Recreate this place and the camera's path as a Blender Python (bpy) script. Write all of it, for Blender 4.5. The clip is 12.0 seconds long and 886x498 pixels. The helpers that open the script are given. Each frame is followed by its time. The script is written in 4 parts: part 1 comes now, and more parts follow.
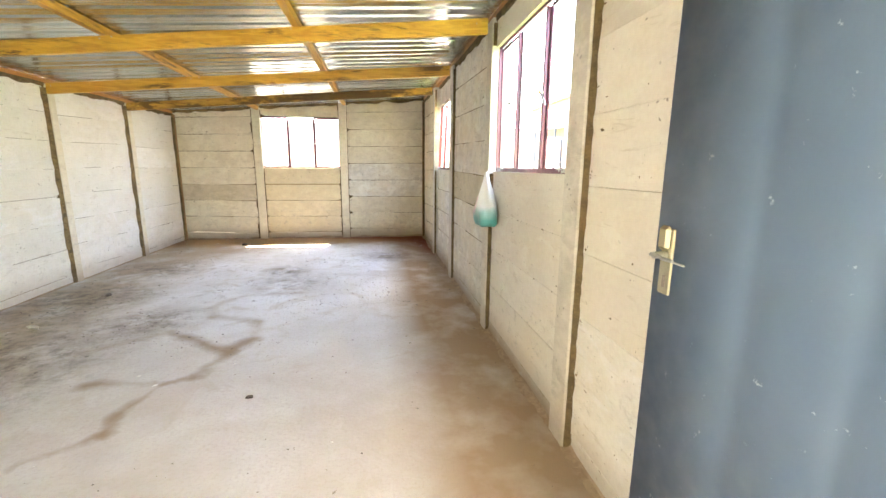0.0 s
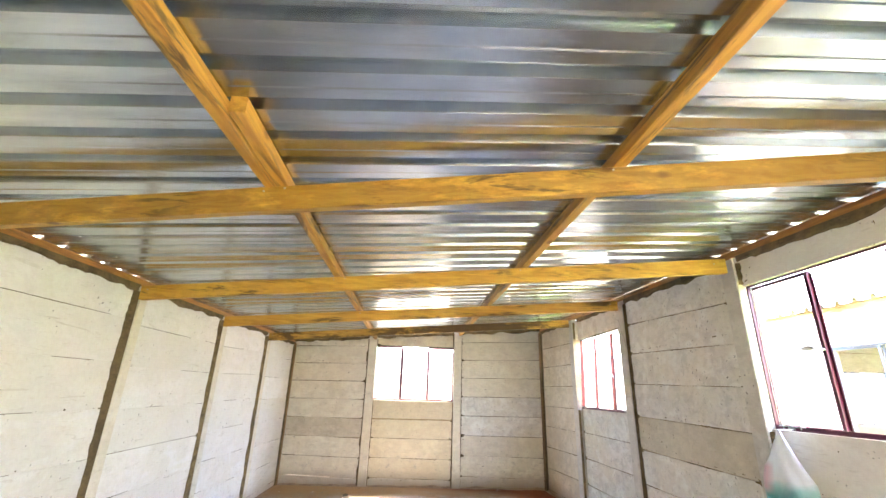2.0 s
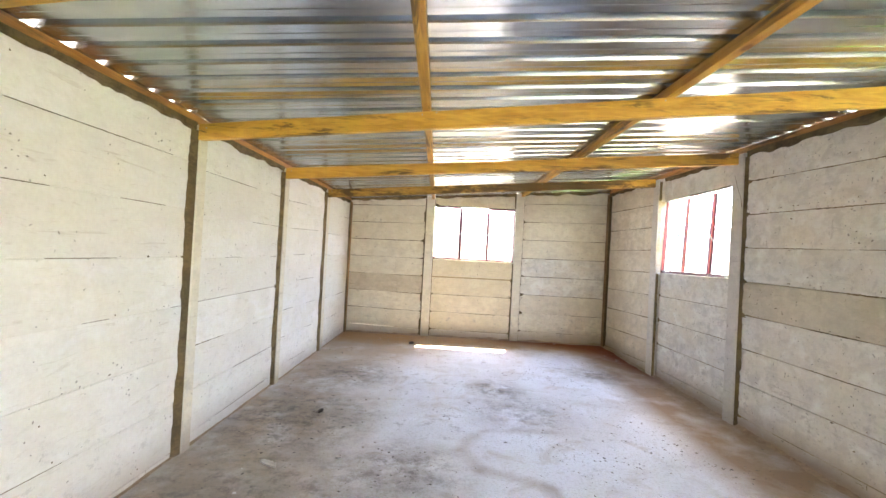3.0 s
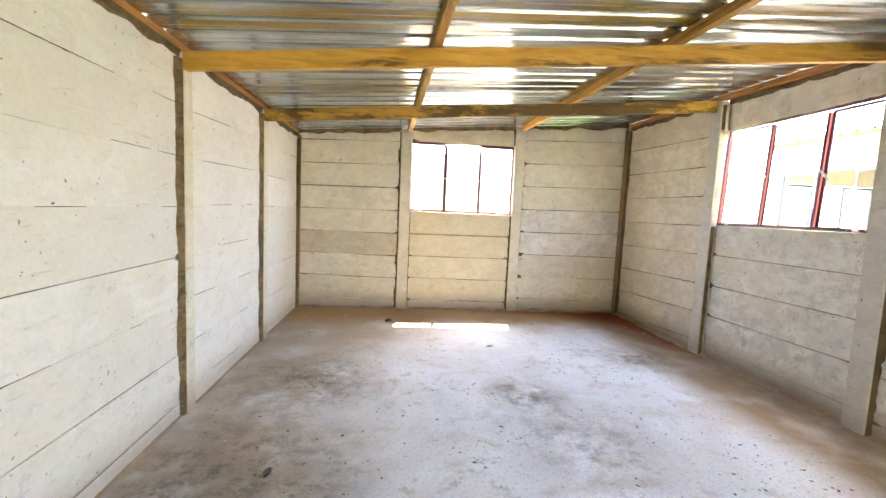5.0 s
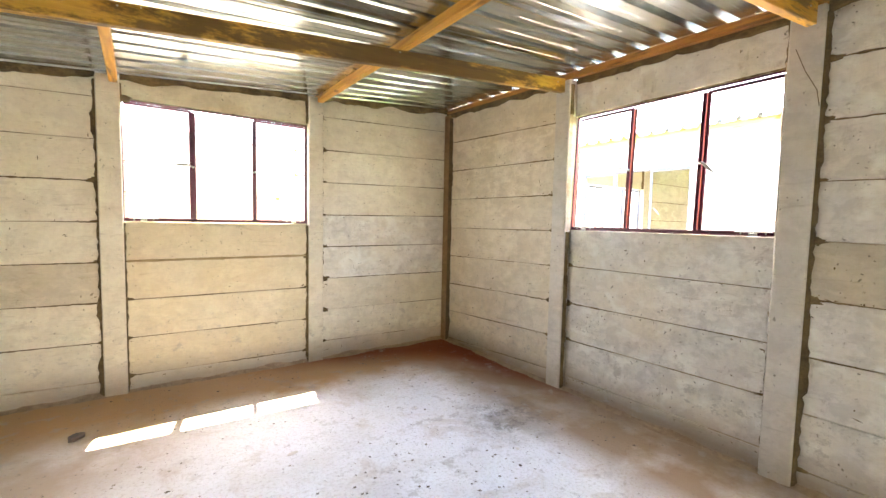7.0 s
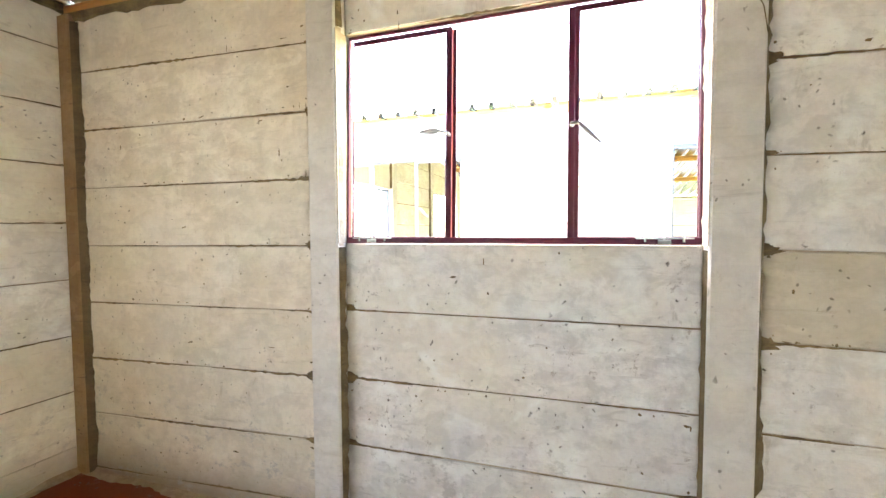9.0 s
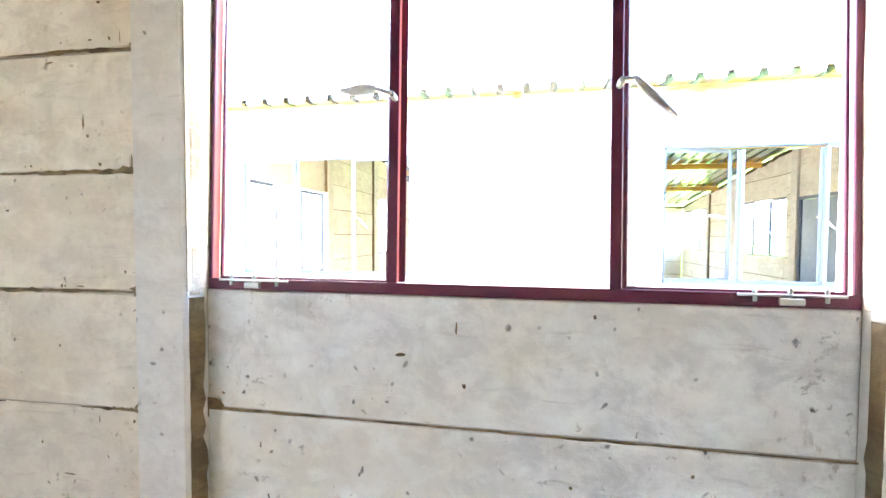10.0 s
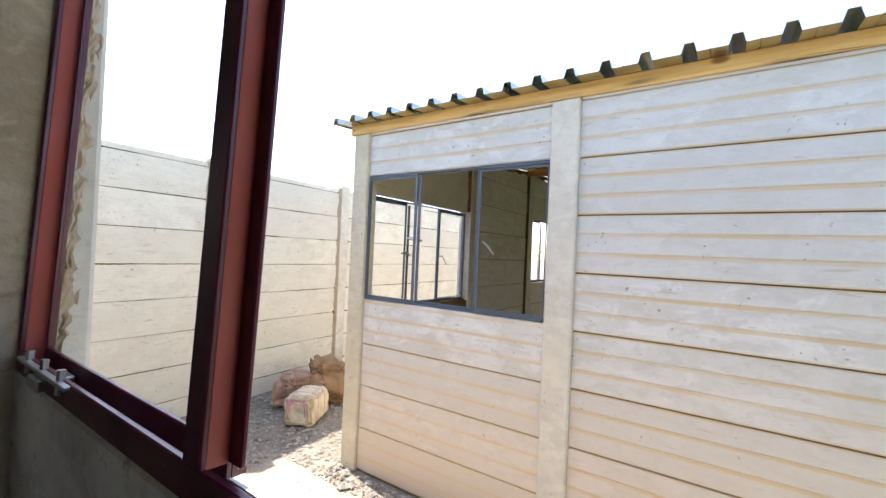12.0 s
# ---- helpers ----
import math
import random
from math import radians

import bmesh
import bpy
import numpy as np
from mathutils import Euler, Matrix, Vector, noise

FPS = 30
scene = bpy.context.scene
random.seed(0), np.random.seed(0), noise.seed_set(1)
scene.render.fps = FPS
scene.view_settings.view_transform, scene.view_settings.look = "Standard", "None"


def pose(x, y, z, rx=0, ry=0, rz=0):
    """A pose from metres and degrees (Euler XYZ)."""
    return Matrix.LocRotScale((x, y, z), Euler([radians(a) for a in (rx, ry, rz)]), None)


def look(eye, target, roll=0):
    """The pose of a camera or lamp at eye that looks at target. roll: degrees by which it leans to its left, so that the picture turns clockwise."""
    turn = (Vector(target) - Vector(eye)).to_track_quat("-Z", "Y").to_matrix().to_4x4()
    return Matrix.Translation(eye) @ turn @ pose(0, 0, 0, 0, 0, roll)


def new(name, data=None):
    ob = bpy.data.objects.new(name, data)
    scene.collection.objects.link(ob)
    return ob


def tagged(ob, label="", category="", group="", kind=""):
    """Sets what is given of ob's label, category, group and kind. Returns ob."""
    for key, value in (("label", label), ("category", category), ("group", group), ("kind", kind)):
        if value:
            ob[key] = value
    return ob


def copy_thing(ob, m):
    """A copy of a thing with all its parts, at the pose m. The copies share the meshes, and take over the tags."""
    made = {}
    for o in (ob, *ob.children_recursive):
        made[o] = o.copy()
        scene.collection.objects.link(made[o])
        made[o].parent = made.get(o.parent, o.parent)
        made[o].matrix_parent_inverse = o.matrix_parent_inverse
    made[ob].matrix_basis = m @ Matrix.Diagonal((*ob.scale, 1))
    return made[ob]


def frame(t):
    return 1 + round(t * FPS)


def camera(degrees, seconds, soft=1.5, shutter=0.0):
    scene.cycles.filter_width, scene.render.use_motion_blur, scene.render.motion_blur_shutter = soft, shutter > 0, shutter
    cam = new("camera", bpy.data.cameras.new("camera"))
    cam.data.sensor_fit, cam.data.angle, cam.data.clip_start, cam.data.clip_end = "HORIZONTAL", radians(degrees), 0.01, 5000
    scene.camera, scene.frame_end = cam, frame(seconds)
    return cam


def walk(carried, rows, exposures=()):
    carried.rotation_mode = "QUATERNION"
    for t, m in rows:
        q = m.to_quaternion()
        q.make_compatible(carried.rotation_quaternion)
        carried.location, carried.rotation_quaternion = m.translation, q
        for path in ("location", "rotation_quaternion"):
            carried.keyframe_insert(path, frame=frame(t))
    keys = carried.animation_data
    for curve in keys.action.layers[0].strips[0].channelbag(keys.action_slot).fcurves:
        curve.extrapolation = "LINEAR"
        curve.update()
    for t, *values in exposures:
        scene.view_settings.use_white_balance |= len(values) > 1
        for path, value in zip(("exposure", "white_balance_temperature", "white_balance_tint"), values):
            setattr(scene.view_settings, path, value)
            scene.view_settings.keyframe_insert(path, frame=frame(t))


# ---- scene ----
cam = camera(93.7, 12.0)
PATH = [
    (0, (-0.888, -0.059, 1.327), (-0.582, 1.88, 0.942), 0.5),
    (0.5, (-1.273, -0.05, 1.341), (-0.992, 1.914, 1.089), 0.7),
    (1, (-1.624, 0.13, 1.425), (-1.445, 2.118, 1.539), 0.7),
    (1.5, (-1.945, 0.308, 1.463), (-1.867, 2.253, 1.922), 1.5),
    (2, (-2.189, 0.485, 1.456), (-2.093, 2.374, 2.106), 1.8),
    (2.5, (-2.412, 0.761, 1.437), (-2.408, 2.743, 1.708), 3.0),
    (3, (-2.632, 1.019, 1.388), (-2.663, 3.019, 1.411), 3.1),
    (3.2, (-2.726, 1.143, 1.412), (-2.7, 3.142, 1.351), 2.9),
    (4.8, (-3.067, 2.348, 1.323), (-2.838, 4.325, 1.122), 2.8),
    (5, (-3.047, 2.531, 1.323), (-2.831, 4.511, 1.138), 2.6),
    (5.5, (-3.066, 2.966, 1.315), (-2.724, 4.928, 1.133), 2.5),
    (6, (-2.997, 3.338, 1.328), (-2.437, 5.249, 1.146), 2.4),
    (6.5, (-2.855, 3.737, 1.336), (-2.015, 5.545, 1.185), 2.0),
    (7, (-2.722, 4.113, 1.346), (-1.583, 5.752, 1.214), 1.2),
    (7.5, (-2.498, 4.47, 1.338), (-1.087, 5.882, 1.216), 0.5),
    (7.7, (-2.388, 4.608, 1.337), (-0.87, 5.906, 1.224), 0.3),
    (9.5, (-1.212, 5.463, 1.388), (0.734, 5.917, 1.304), -0.1),
    (10, (-0.852, 5.533, 1.433), (1.112, 5.904, 1.365), 0.3),
    (10.2, (-0.706, 5.548, 1.442), (1.255, 5.941, 1.397), 0.7),
    (10.5, (-0.49, 5.564, 1.439), (1.464, 5.989, 1.406), 1.0),
    (11, (-0.238, 5.5975, 1.464), (1.681, 6.166, 1.485), 1.7),
    (11.5, (-0.144, 5.54, 1.473), (1.672, 6.377, 1.5115), 2.33),
    (12, (-0.108, 5.528, 1.475), (1.543, 6.65, 1.4965), 2.54),
]
EXPOSURES = [(0.0, 5.52, 7700, 12), (1.5, 5.56, 7150, 17), (3.0, 5.47, 7000, 16), (5.0, 5.48, 7350, 14), (7.0, 5.52, 7900, 13), (7.7, 5.57, 7850, 13), (9.5, 5.92, 6850, 11), (10.2, 5.67, 6450, 11),
             (10.6, 5.12, 6500, 10), (11.0, 3.78, 6900, 10), (11.4, 2.75, 7000, 10), (12.0, 2.1, 6900, 10)]
walk(cam, [(t, look(eye, target, roll)) for t, eye, target, roll in PATH], EXPOSURES)

# ---- sky and sun ----
SUN_ELEV, SUN_AZ = 60.0, 11.0          # degrees; azimuth from +y towards +x
world = bpy.data.worlds.new("sky")
scene.world = world
world.use_nodes = True
wn = world.node_tree.nodes
wl = world.node_tree.links
sky = wn.new("ShaderNodeTexSky")
sky.sky_type = "NISHITA"
sky.sun_disc = False
sky.sun_elevation = radians(SUN_ELEV)
sky.sun_rotation = radians(SUN_AZ)
sky.dust_density = 1.0
sky.air_density = 1.0
sky.ozone_density = 0.8
wl.new(sky.outputs[0], wn["Background"].inputs[0])
wn["Background"].inputs[1].default_value = 0.15
sun = new("sun", bpy.data.lights.new("sun", "SUN"))
sun.data.energy = 3.2
sun.data.angle = radians(0.5)
sun.data.color = (1.0, 0.955, 0.89)
se, sa = radians(SUN_ELEV), radians(SUN_AZ)
sun.matrix_world = look((math.sin(sa) * math.cos(se) * 20, math.cos(sa) * math.cos(se) * 20, math.sin(se) * 20), (0, 0, 0))


# ---- materials ----
class Nodes:
    """A principled material with short calls to add and join nodes."""

    def __init__(self, name, rough=0.8, metal=0.0):
        self.m = bpy.data.materials.new(name)
        self.m.use_nodes = True
        self.t = self.m.node_tree
        self.b = self.t.nodes["Principled BSDF"]
        self.b.inputs["Roughness"].default_value = rough
        self.b.inputs["Metallic"].default_value = metal

    def put(self, socket, value):
        if isinstance(value, bpy.types.NodeSocket):
            self.t.links.new(value, socket)
        elif isinstance(value, tuple) and len(value) == 3 and socket.type == "RGBA":
            socket.default_value = (*value, 1)
        else:
            socket.default_value = value

    def node(self, kind, out=0, sets=(), **ins):
        n = self.t.nodes.new(kind)
        for k, v in sets:
            if k == "op":
                n.operation = v
            elif k == "feature":
                n.feature = v
            elif k == "blend":
                n.blend_type = v
            elif k == "dims":
                n.noise_dimensions = v
        for k, v in ins.items():
            self.put(n.inputs[int(k[1:]) if k[0] == "i" and k[1:].isdigit() else k.replace("_", " ")], v)
        return n.outputs[out]

    def coords(self, scale=(1, 1, 1), shuffle=True):
        """Object coordinates, moved by the object's random number so that repeats differ."""
        co = self.node("ShaderNodeTexCoord", out=3)
        if shuffle:
            r = self.node("ShaderNodeObjectInfo", out=5)
            off = self.node("ShaderNodeVectorMath", sets=(("op", "SCALE"),), i0=(37.0, 91.0, 53.0), Scale=r)
            co = self.node("ShaderNodeVectorMath", sets=(("op", "ADD"),), i0=co, i1=off)
        return self.node("ShaderNodeMapping", Vector=co, Scale=scale)

    def noise(self, co, scale, detail=4.0, rough=0.55, dist=0.0):
        return self.node("ShaderNodeTexNoise", Vector=co, Scale=scale, Detail=detail, Roughness=rough, Distortion=dist)

    def ramp(self, fac, *stops):
        n = self.t.nodes.new("ShaderNodeValToRGB")
        self.put(n.inputs[0], fac)
        while len(n.color_ramp.elements) < len(stops):
            n.color_ramp.elements.new(0.5)
        for e, (p, c) in zip(n.color_ramp.elements, stops):
            e.position = p
            e.color = (*c, 1) if isinstance(c, tuple) else (c, c, c, 1)
        return n.outputs[0]

    def mix(self, fac, a, b, blend="MIX"):
        n = self.t.nodes.new("ShaderNodeMixRGB")
        n.blend_type = blend
        self.put(n.inputs[0], fac)
        self.put(n.inputs[1], a)
        self.put(n.inputs[2], b)
        return n.outputs[0]

    def math(self, op, a, b=0.0):
        n = self.t.nodes.new("ShaderNodeMath")
        n.operation = op
        n.use_clamp = True
        self.put(n.inputs[0], a)
        self.put(n.inputs[1], b)
        return n.outputs[0]

    def bump(self, height, strength=0.3, distance=0.01):
        self.t.links.new(self.node("ShaderNodeBump", Strength=strength, Distance=distance, Height=height), self.b.inputs["Normal"])

    def color(self, c):
        self.put(self.b.inputs["Base Color"], c)


def concrete(name, light, mid, dark, bump=0.35, pits=True, scale=1.0, laps=False, mottle=0.45, foot=0.0, marks=0.6, blots=0.0):
    """Cast concrete: cloudy tone, cement blooms, small pits and scuffs."""
    n = Nodes(name, 0.88)
    co = n.coords()
    tone = n.ramp(n.noise(co, 2.1 * scale, 5, 0.6, 0.4), (0.40, mid), (0.56, light))
    wide = n.coords((1, 1, 2.0))
    tone = n.mix(n.ramp(n.noise(wide, 6.5 * scale, 5, 0.68, 0.6), (0.49, 0.0), (0.58, mottle)), tone, tuple(c * 0.82 for c in mid))
    tone = n.mix(n.ramp(n.noise(wide, 4.5 * scale, 4, 0.6, 1.1), (0.54, 0.0), (0.62, 0.3 + mottle * 0.7)), tone, tuple(min(0.85, c * 1.12) for c in light))
    per = n.node("ShaderNodeObjectInfo", out=5)
    tone = n.mix(n.math("MULTIPLY", per, 0.75), tone, tuple(c * 0.95 for c in mid))
    streak = n.noise(n.coords((1.2, 1.2, 9)), 3.0, 5, 0.65, 1.2)
    tone = n.mix(n.ramp(streak, (0.6, 0.0), (0.74, 0.5)), tone, dark)
    fine = n.noise(co, 42, 4, 0.7)
    tone = n.mix(n.ramp(fine, (0.35, 0.12), (0.6, 0.0)), tone, dark)
    height = n.math("ADD", n.math("MULTIPLY", n.noise(co, 7, 6, 0.6), 0.6), n.math("MULTIPLY", fine, 0.3))
    if blots:
        # soft wet-looking clouds, pale cement smears and pin holes
        cloud = n.ramp(n.noise(n.coords((1, 1, 1.2)), 8.5, 7, 0.68, 0.4), (0.42, 1.0), (0.52, 0.0))
        tone = n.mix(n.math("MULTIPLY", cloud, blots * 0.55), tone, tuple(c * 0.70 for c in mid))
        scar = n.math("MULTIPLY", n.ramp(n.noise(n.coords((3.0, 3.0, 0.9)), 7.0, 5, 0.7, 0.3), (0.60, 0.0), (0.66, 1.0)), n.ramp(n.noise(co, 2.6, 2), (0.50, 0.0), (0.60, 1.0)))
        tone = n.mix(n.math("MULTIPLY", scar, blots * 0.5), tone, tuple(c * 1.1 for c in dark))
        warm = n.ramp(n.noise(n.coords((1, 1, 1.2), shuffle=False), 1.1, 4, 0.6), (0.42, 0.0), (0.60, 1.0))
        tone = n.mix(n.math("MULTIPLY", warm, blots * 0.45), tone, (0.74, 0.655, 0.49))
        smear = n.ramp(n.noise(n.coords((1, 1, 1.3)), 6.0, 5, 0.55, 0.3), (0.52, 0.0), (0.66, 1.0))
        tone = n.mix(n.math("MULTIPLY", smear, blots * 0.55), tone, tuple(min(0.85, c * 1.10) for c in light))
        grit = n.ramp(n.noise(co, 28, 4, 0.75), (0.60, 0.0), (0.68, 1.0))
        tone = n.mix(n.math("MULTIPLY", n.math("MULTIPLY", grit, n.ramp(n.noise(co, 3.1, 2), (0.46, 0.0), (0.58, 1.0))), blots * 0.7), tone, tuple(c * 1.2 for c in dark))
        ragged = n.node("ShaderNodeVectorMath", sets=(("op", "ADD"),), i0=n.coords((1, 1, 0.8)), i1=n.node("ShaderNodeVectorMath", sets=(("op", "SCALE"),), i0=n.node("ShaderNodeTexNoise", out=1, Vector=co, Scale=30.0, Detail=3.0), Scale=0.05))
        hole = n.node("ShaderNodeTexVoronoi", Vector=ragged, Scale=19.0)
        hole = n.math("MULTIPLY", n.ramp(hole, (0.05, 1.0), (0.13, 0.0)), n.ramp(n.noise(co, 3.6, 3), (0.50, 0.0), (0.60, 1.0)))
        tone = n.mix(n.math("MULTIPLY", hole, min(1.0, blots)), tone, tuple(c * 0.4 for c in dark))
        height = n.math("SUBTRACT", n.math("ADD", height, n.math("MULTIPLY", smear, 0.25)), n.math("MULTIPLY", hole, 0.7))
    if pits:
        d = n.node("ShaderNodeTexVoronoi", Vector=n.node("ShaderNodeVectorMath", sets=(("op", "ADD"),), i0=co, i1=n.node("ShaderNodeVectorMath", sets=(("op", "SCALE"),), i0=n.node("ShaderNodeTexNoise", out=1, Vector=co, Scale=9.0), Scale=0.12)), Scale=24.0)
        gate = n.ramp(n.noise(co, 4.5, 2), (0.52, 0.0), (0.60, 1.0))
        pit = n.math("MULTIPLY", n.ramp(d, (0.09, 1.0), (0.16, 0.0)), gate)
        tone = n.mix(n.math("MULTIPLY", pit, 0.7), tone, tuple(c * 0.35 for c in dark))
        height = n.math("SUBTRACT", height, n.math("MULTIPLY", pit, 0.6))
        scuff = n.noise(n.coords((2.0, 2.0, 16)), 4.2, 3, 0.5, 0.8)
        mark = n.math("MULTIPLY", n.ramp(scuff, (0.66, 0.0), (0.70, 1.0)), marks)
        tone = n.mix(mark, tone, dark)
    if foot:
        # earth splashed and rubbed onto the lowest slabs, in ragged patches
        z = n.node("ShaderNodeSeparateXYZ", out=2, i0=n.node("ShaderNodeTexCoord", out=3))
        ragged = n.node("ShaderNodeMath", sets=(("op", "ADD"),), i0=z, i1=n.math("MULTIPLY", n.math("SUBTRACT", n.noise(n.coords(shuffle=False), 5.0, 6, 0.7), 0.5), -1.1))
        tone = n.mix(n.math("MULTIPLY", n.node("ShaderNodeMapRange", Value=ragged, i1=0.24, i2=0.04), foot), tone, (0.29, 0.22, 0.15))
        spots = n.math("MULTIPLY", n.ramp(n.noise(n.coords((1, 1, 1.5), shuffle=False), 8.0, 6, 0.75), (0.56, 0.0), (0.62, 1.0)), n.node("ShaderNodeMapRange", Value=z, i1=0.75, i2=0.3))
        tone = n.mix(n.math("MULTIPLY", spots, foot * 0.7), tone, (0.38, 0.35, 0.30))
    if laps:
        z = n.node("ShaderNodeSeparateXYZ", out=2, i0=n.node("ShaderNodeTexCoord", out=3))
        up = n.node("ShaderNodeMath", sets=(("op", "ADD"),), i0=z, i1=0.396 + 0.006)
        f = n.node("ShaderNodeMath", sets=(("op", "FRACT"),), i0=n.node("ShaderNodeMath", sets=(("op", "MULTIPLY"),), i0=up, i1=1 / 0.10))
        line = n.ramp(f, (0.04, 1.0), (0.20, 0.0), (0.92, 0.0), (0.98, 1.0))
        # peach tint that grows from z 1.0 down to the ground
        low_tint = n.node("ShaderNodeMapRange", Value=z, i1=1.0, i2=0.0)
        tone = n.mix(n.math("MULTIPLY", low_tint, 0.65), tone, (0.64, 0.49, 0.35))
        tone = n.mix(n.math("MULTIPLY", line, n.ramp(n.noise(n.coords((1, 1, 6)), 2.5, 4), (0.36, 0.25), (0.60, 0.75))), tone, (0.62, 0.44, 0.23))
    n.color(tone)
    n.bump(height, bump, 0.012)
    return n.m


PANEL = concrete("cast_concrete_panel", (0.80, 0.755, 0.65), (0.67, 0.615, 0.50), (0.33, 0.27, 0.19))
PANEL_OUT = concrete("cast_concrete_panel_outside", (0.66, 0.65, 0.64), (0.59, 0.57, 0.54), (0.46, 0.40, 0.32), bump=0.15, laps=True)
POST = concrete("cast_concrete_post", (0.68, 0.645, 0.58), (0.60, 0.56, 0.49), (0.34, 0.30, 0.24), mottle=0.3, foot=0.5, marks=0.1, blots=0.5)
MORTAR = concrete("brown_mortar", (0.24, 0.163, 0.070), (0.10, 0.069, 0.028), (0.03, 0.022, 0.012), bump=0.9, pits=False, scale=4)


BROWNED_MORTAR = concrete("tan_mortar", (0.50, 0.39, 0.22), (0.36, 0.27, 0.14), (0.16, 0.11, 0.06), bump=0.9, pits=False, scale=4)
MUD = concrete("dried_mud", (0.40, 0.30, 0.20), (0.27, 0.19, 0.12), (0.12, 0.08, 0.05), bump=0.9, pits=False, scale=3)
ROUGH = concrete("broken_mortar", (0.55, 0.45, 0.34), (0.40, 0.30, 0.20), (0.18, 0.12, 0.08), bump=1.0, pits=False, scale=3)
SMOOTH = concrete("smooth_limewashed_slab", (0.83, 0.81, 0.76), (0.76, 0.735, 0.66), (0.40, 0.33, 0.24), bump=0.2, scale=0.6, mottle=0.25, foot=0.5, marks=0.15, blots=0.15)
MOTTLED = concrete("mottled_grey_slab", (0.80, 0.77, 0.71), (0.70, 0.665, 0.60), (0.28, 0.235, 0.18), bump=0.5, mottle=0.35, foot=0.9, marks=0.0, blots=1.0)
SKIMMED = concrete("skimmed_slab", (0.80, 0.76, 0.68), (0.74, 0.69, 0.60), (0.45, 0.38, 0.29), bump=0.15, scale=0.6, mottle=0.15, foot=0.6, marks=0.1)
LIME = concrete("limewashed_slab", (0.77, 0.73, 0.63), (0.71, 0.66, 0.56), (0.44, 0.37, 0.27), bump=0.2, scale=0.7)
CORNER = concrete("mortared_corner", (0.34, 0.215, 0.105), (0.24, 0.14, 0.06), (0.09, 0.05, 0.025), bump=0.7)
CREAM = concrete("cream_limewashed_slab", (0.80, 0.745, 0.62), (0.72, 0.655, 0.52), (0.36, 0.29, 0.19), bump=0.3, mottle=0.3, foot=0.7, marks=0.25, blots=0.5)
# cream slab with the sun patch's yellow bounce put into its colour
SUN_BOUNCE = concrete("sun_bounce_slab", (0.80, 0.715, 0.53), (0.71, 0.61, 0.42), (0.36, 0.27, 0.16), bump=0.3, mottle=0.25, foot=0.7, marks=0.15, blots=0.4)
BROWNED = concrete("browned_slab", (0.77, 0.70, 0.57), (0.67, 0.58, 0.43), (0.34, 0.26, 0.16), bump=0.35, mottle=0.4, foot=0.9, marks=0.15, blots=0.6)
DULL = concrete("dull_tan_slab", (0.62, 0.555, 0.43), (0.54, 0.475, 0.35), (0.30, 0.24, 0.16), bump=0.25, mottle=0.3, marks=0.1, blots=0.5)
JOINT = concrete("dusty_joint", (0.50, 0.43, 0.33), (0.36, 0.29, 0.20), (0.16, 0.12, 0.08), pits=False, scale=3)


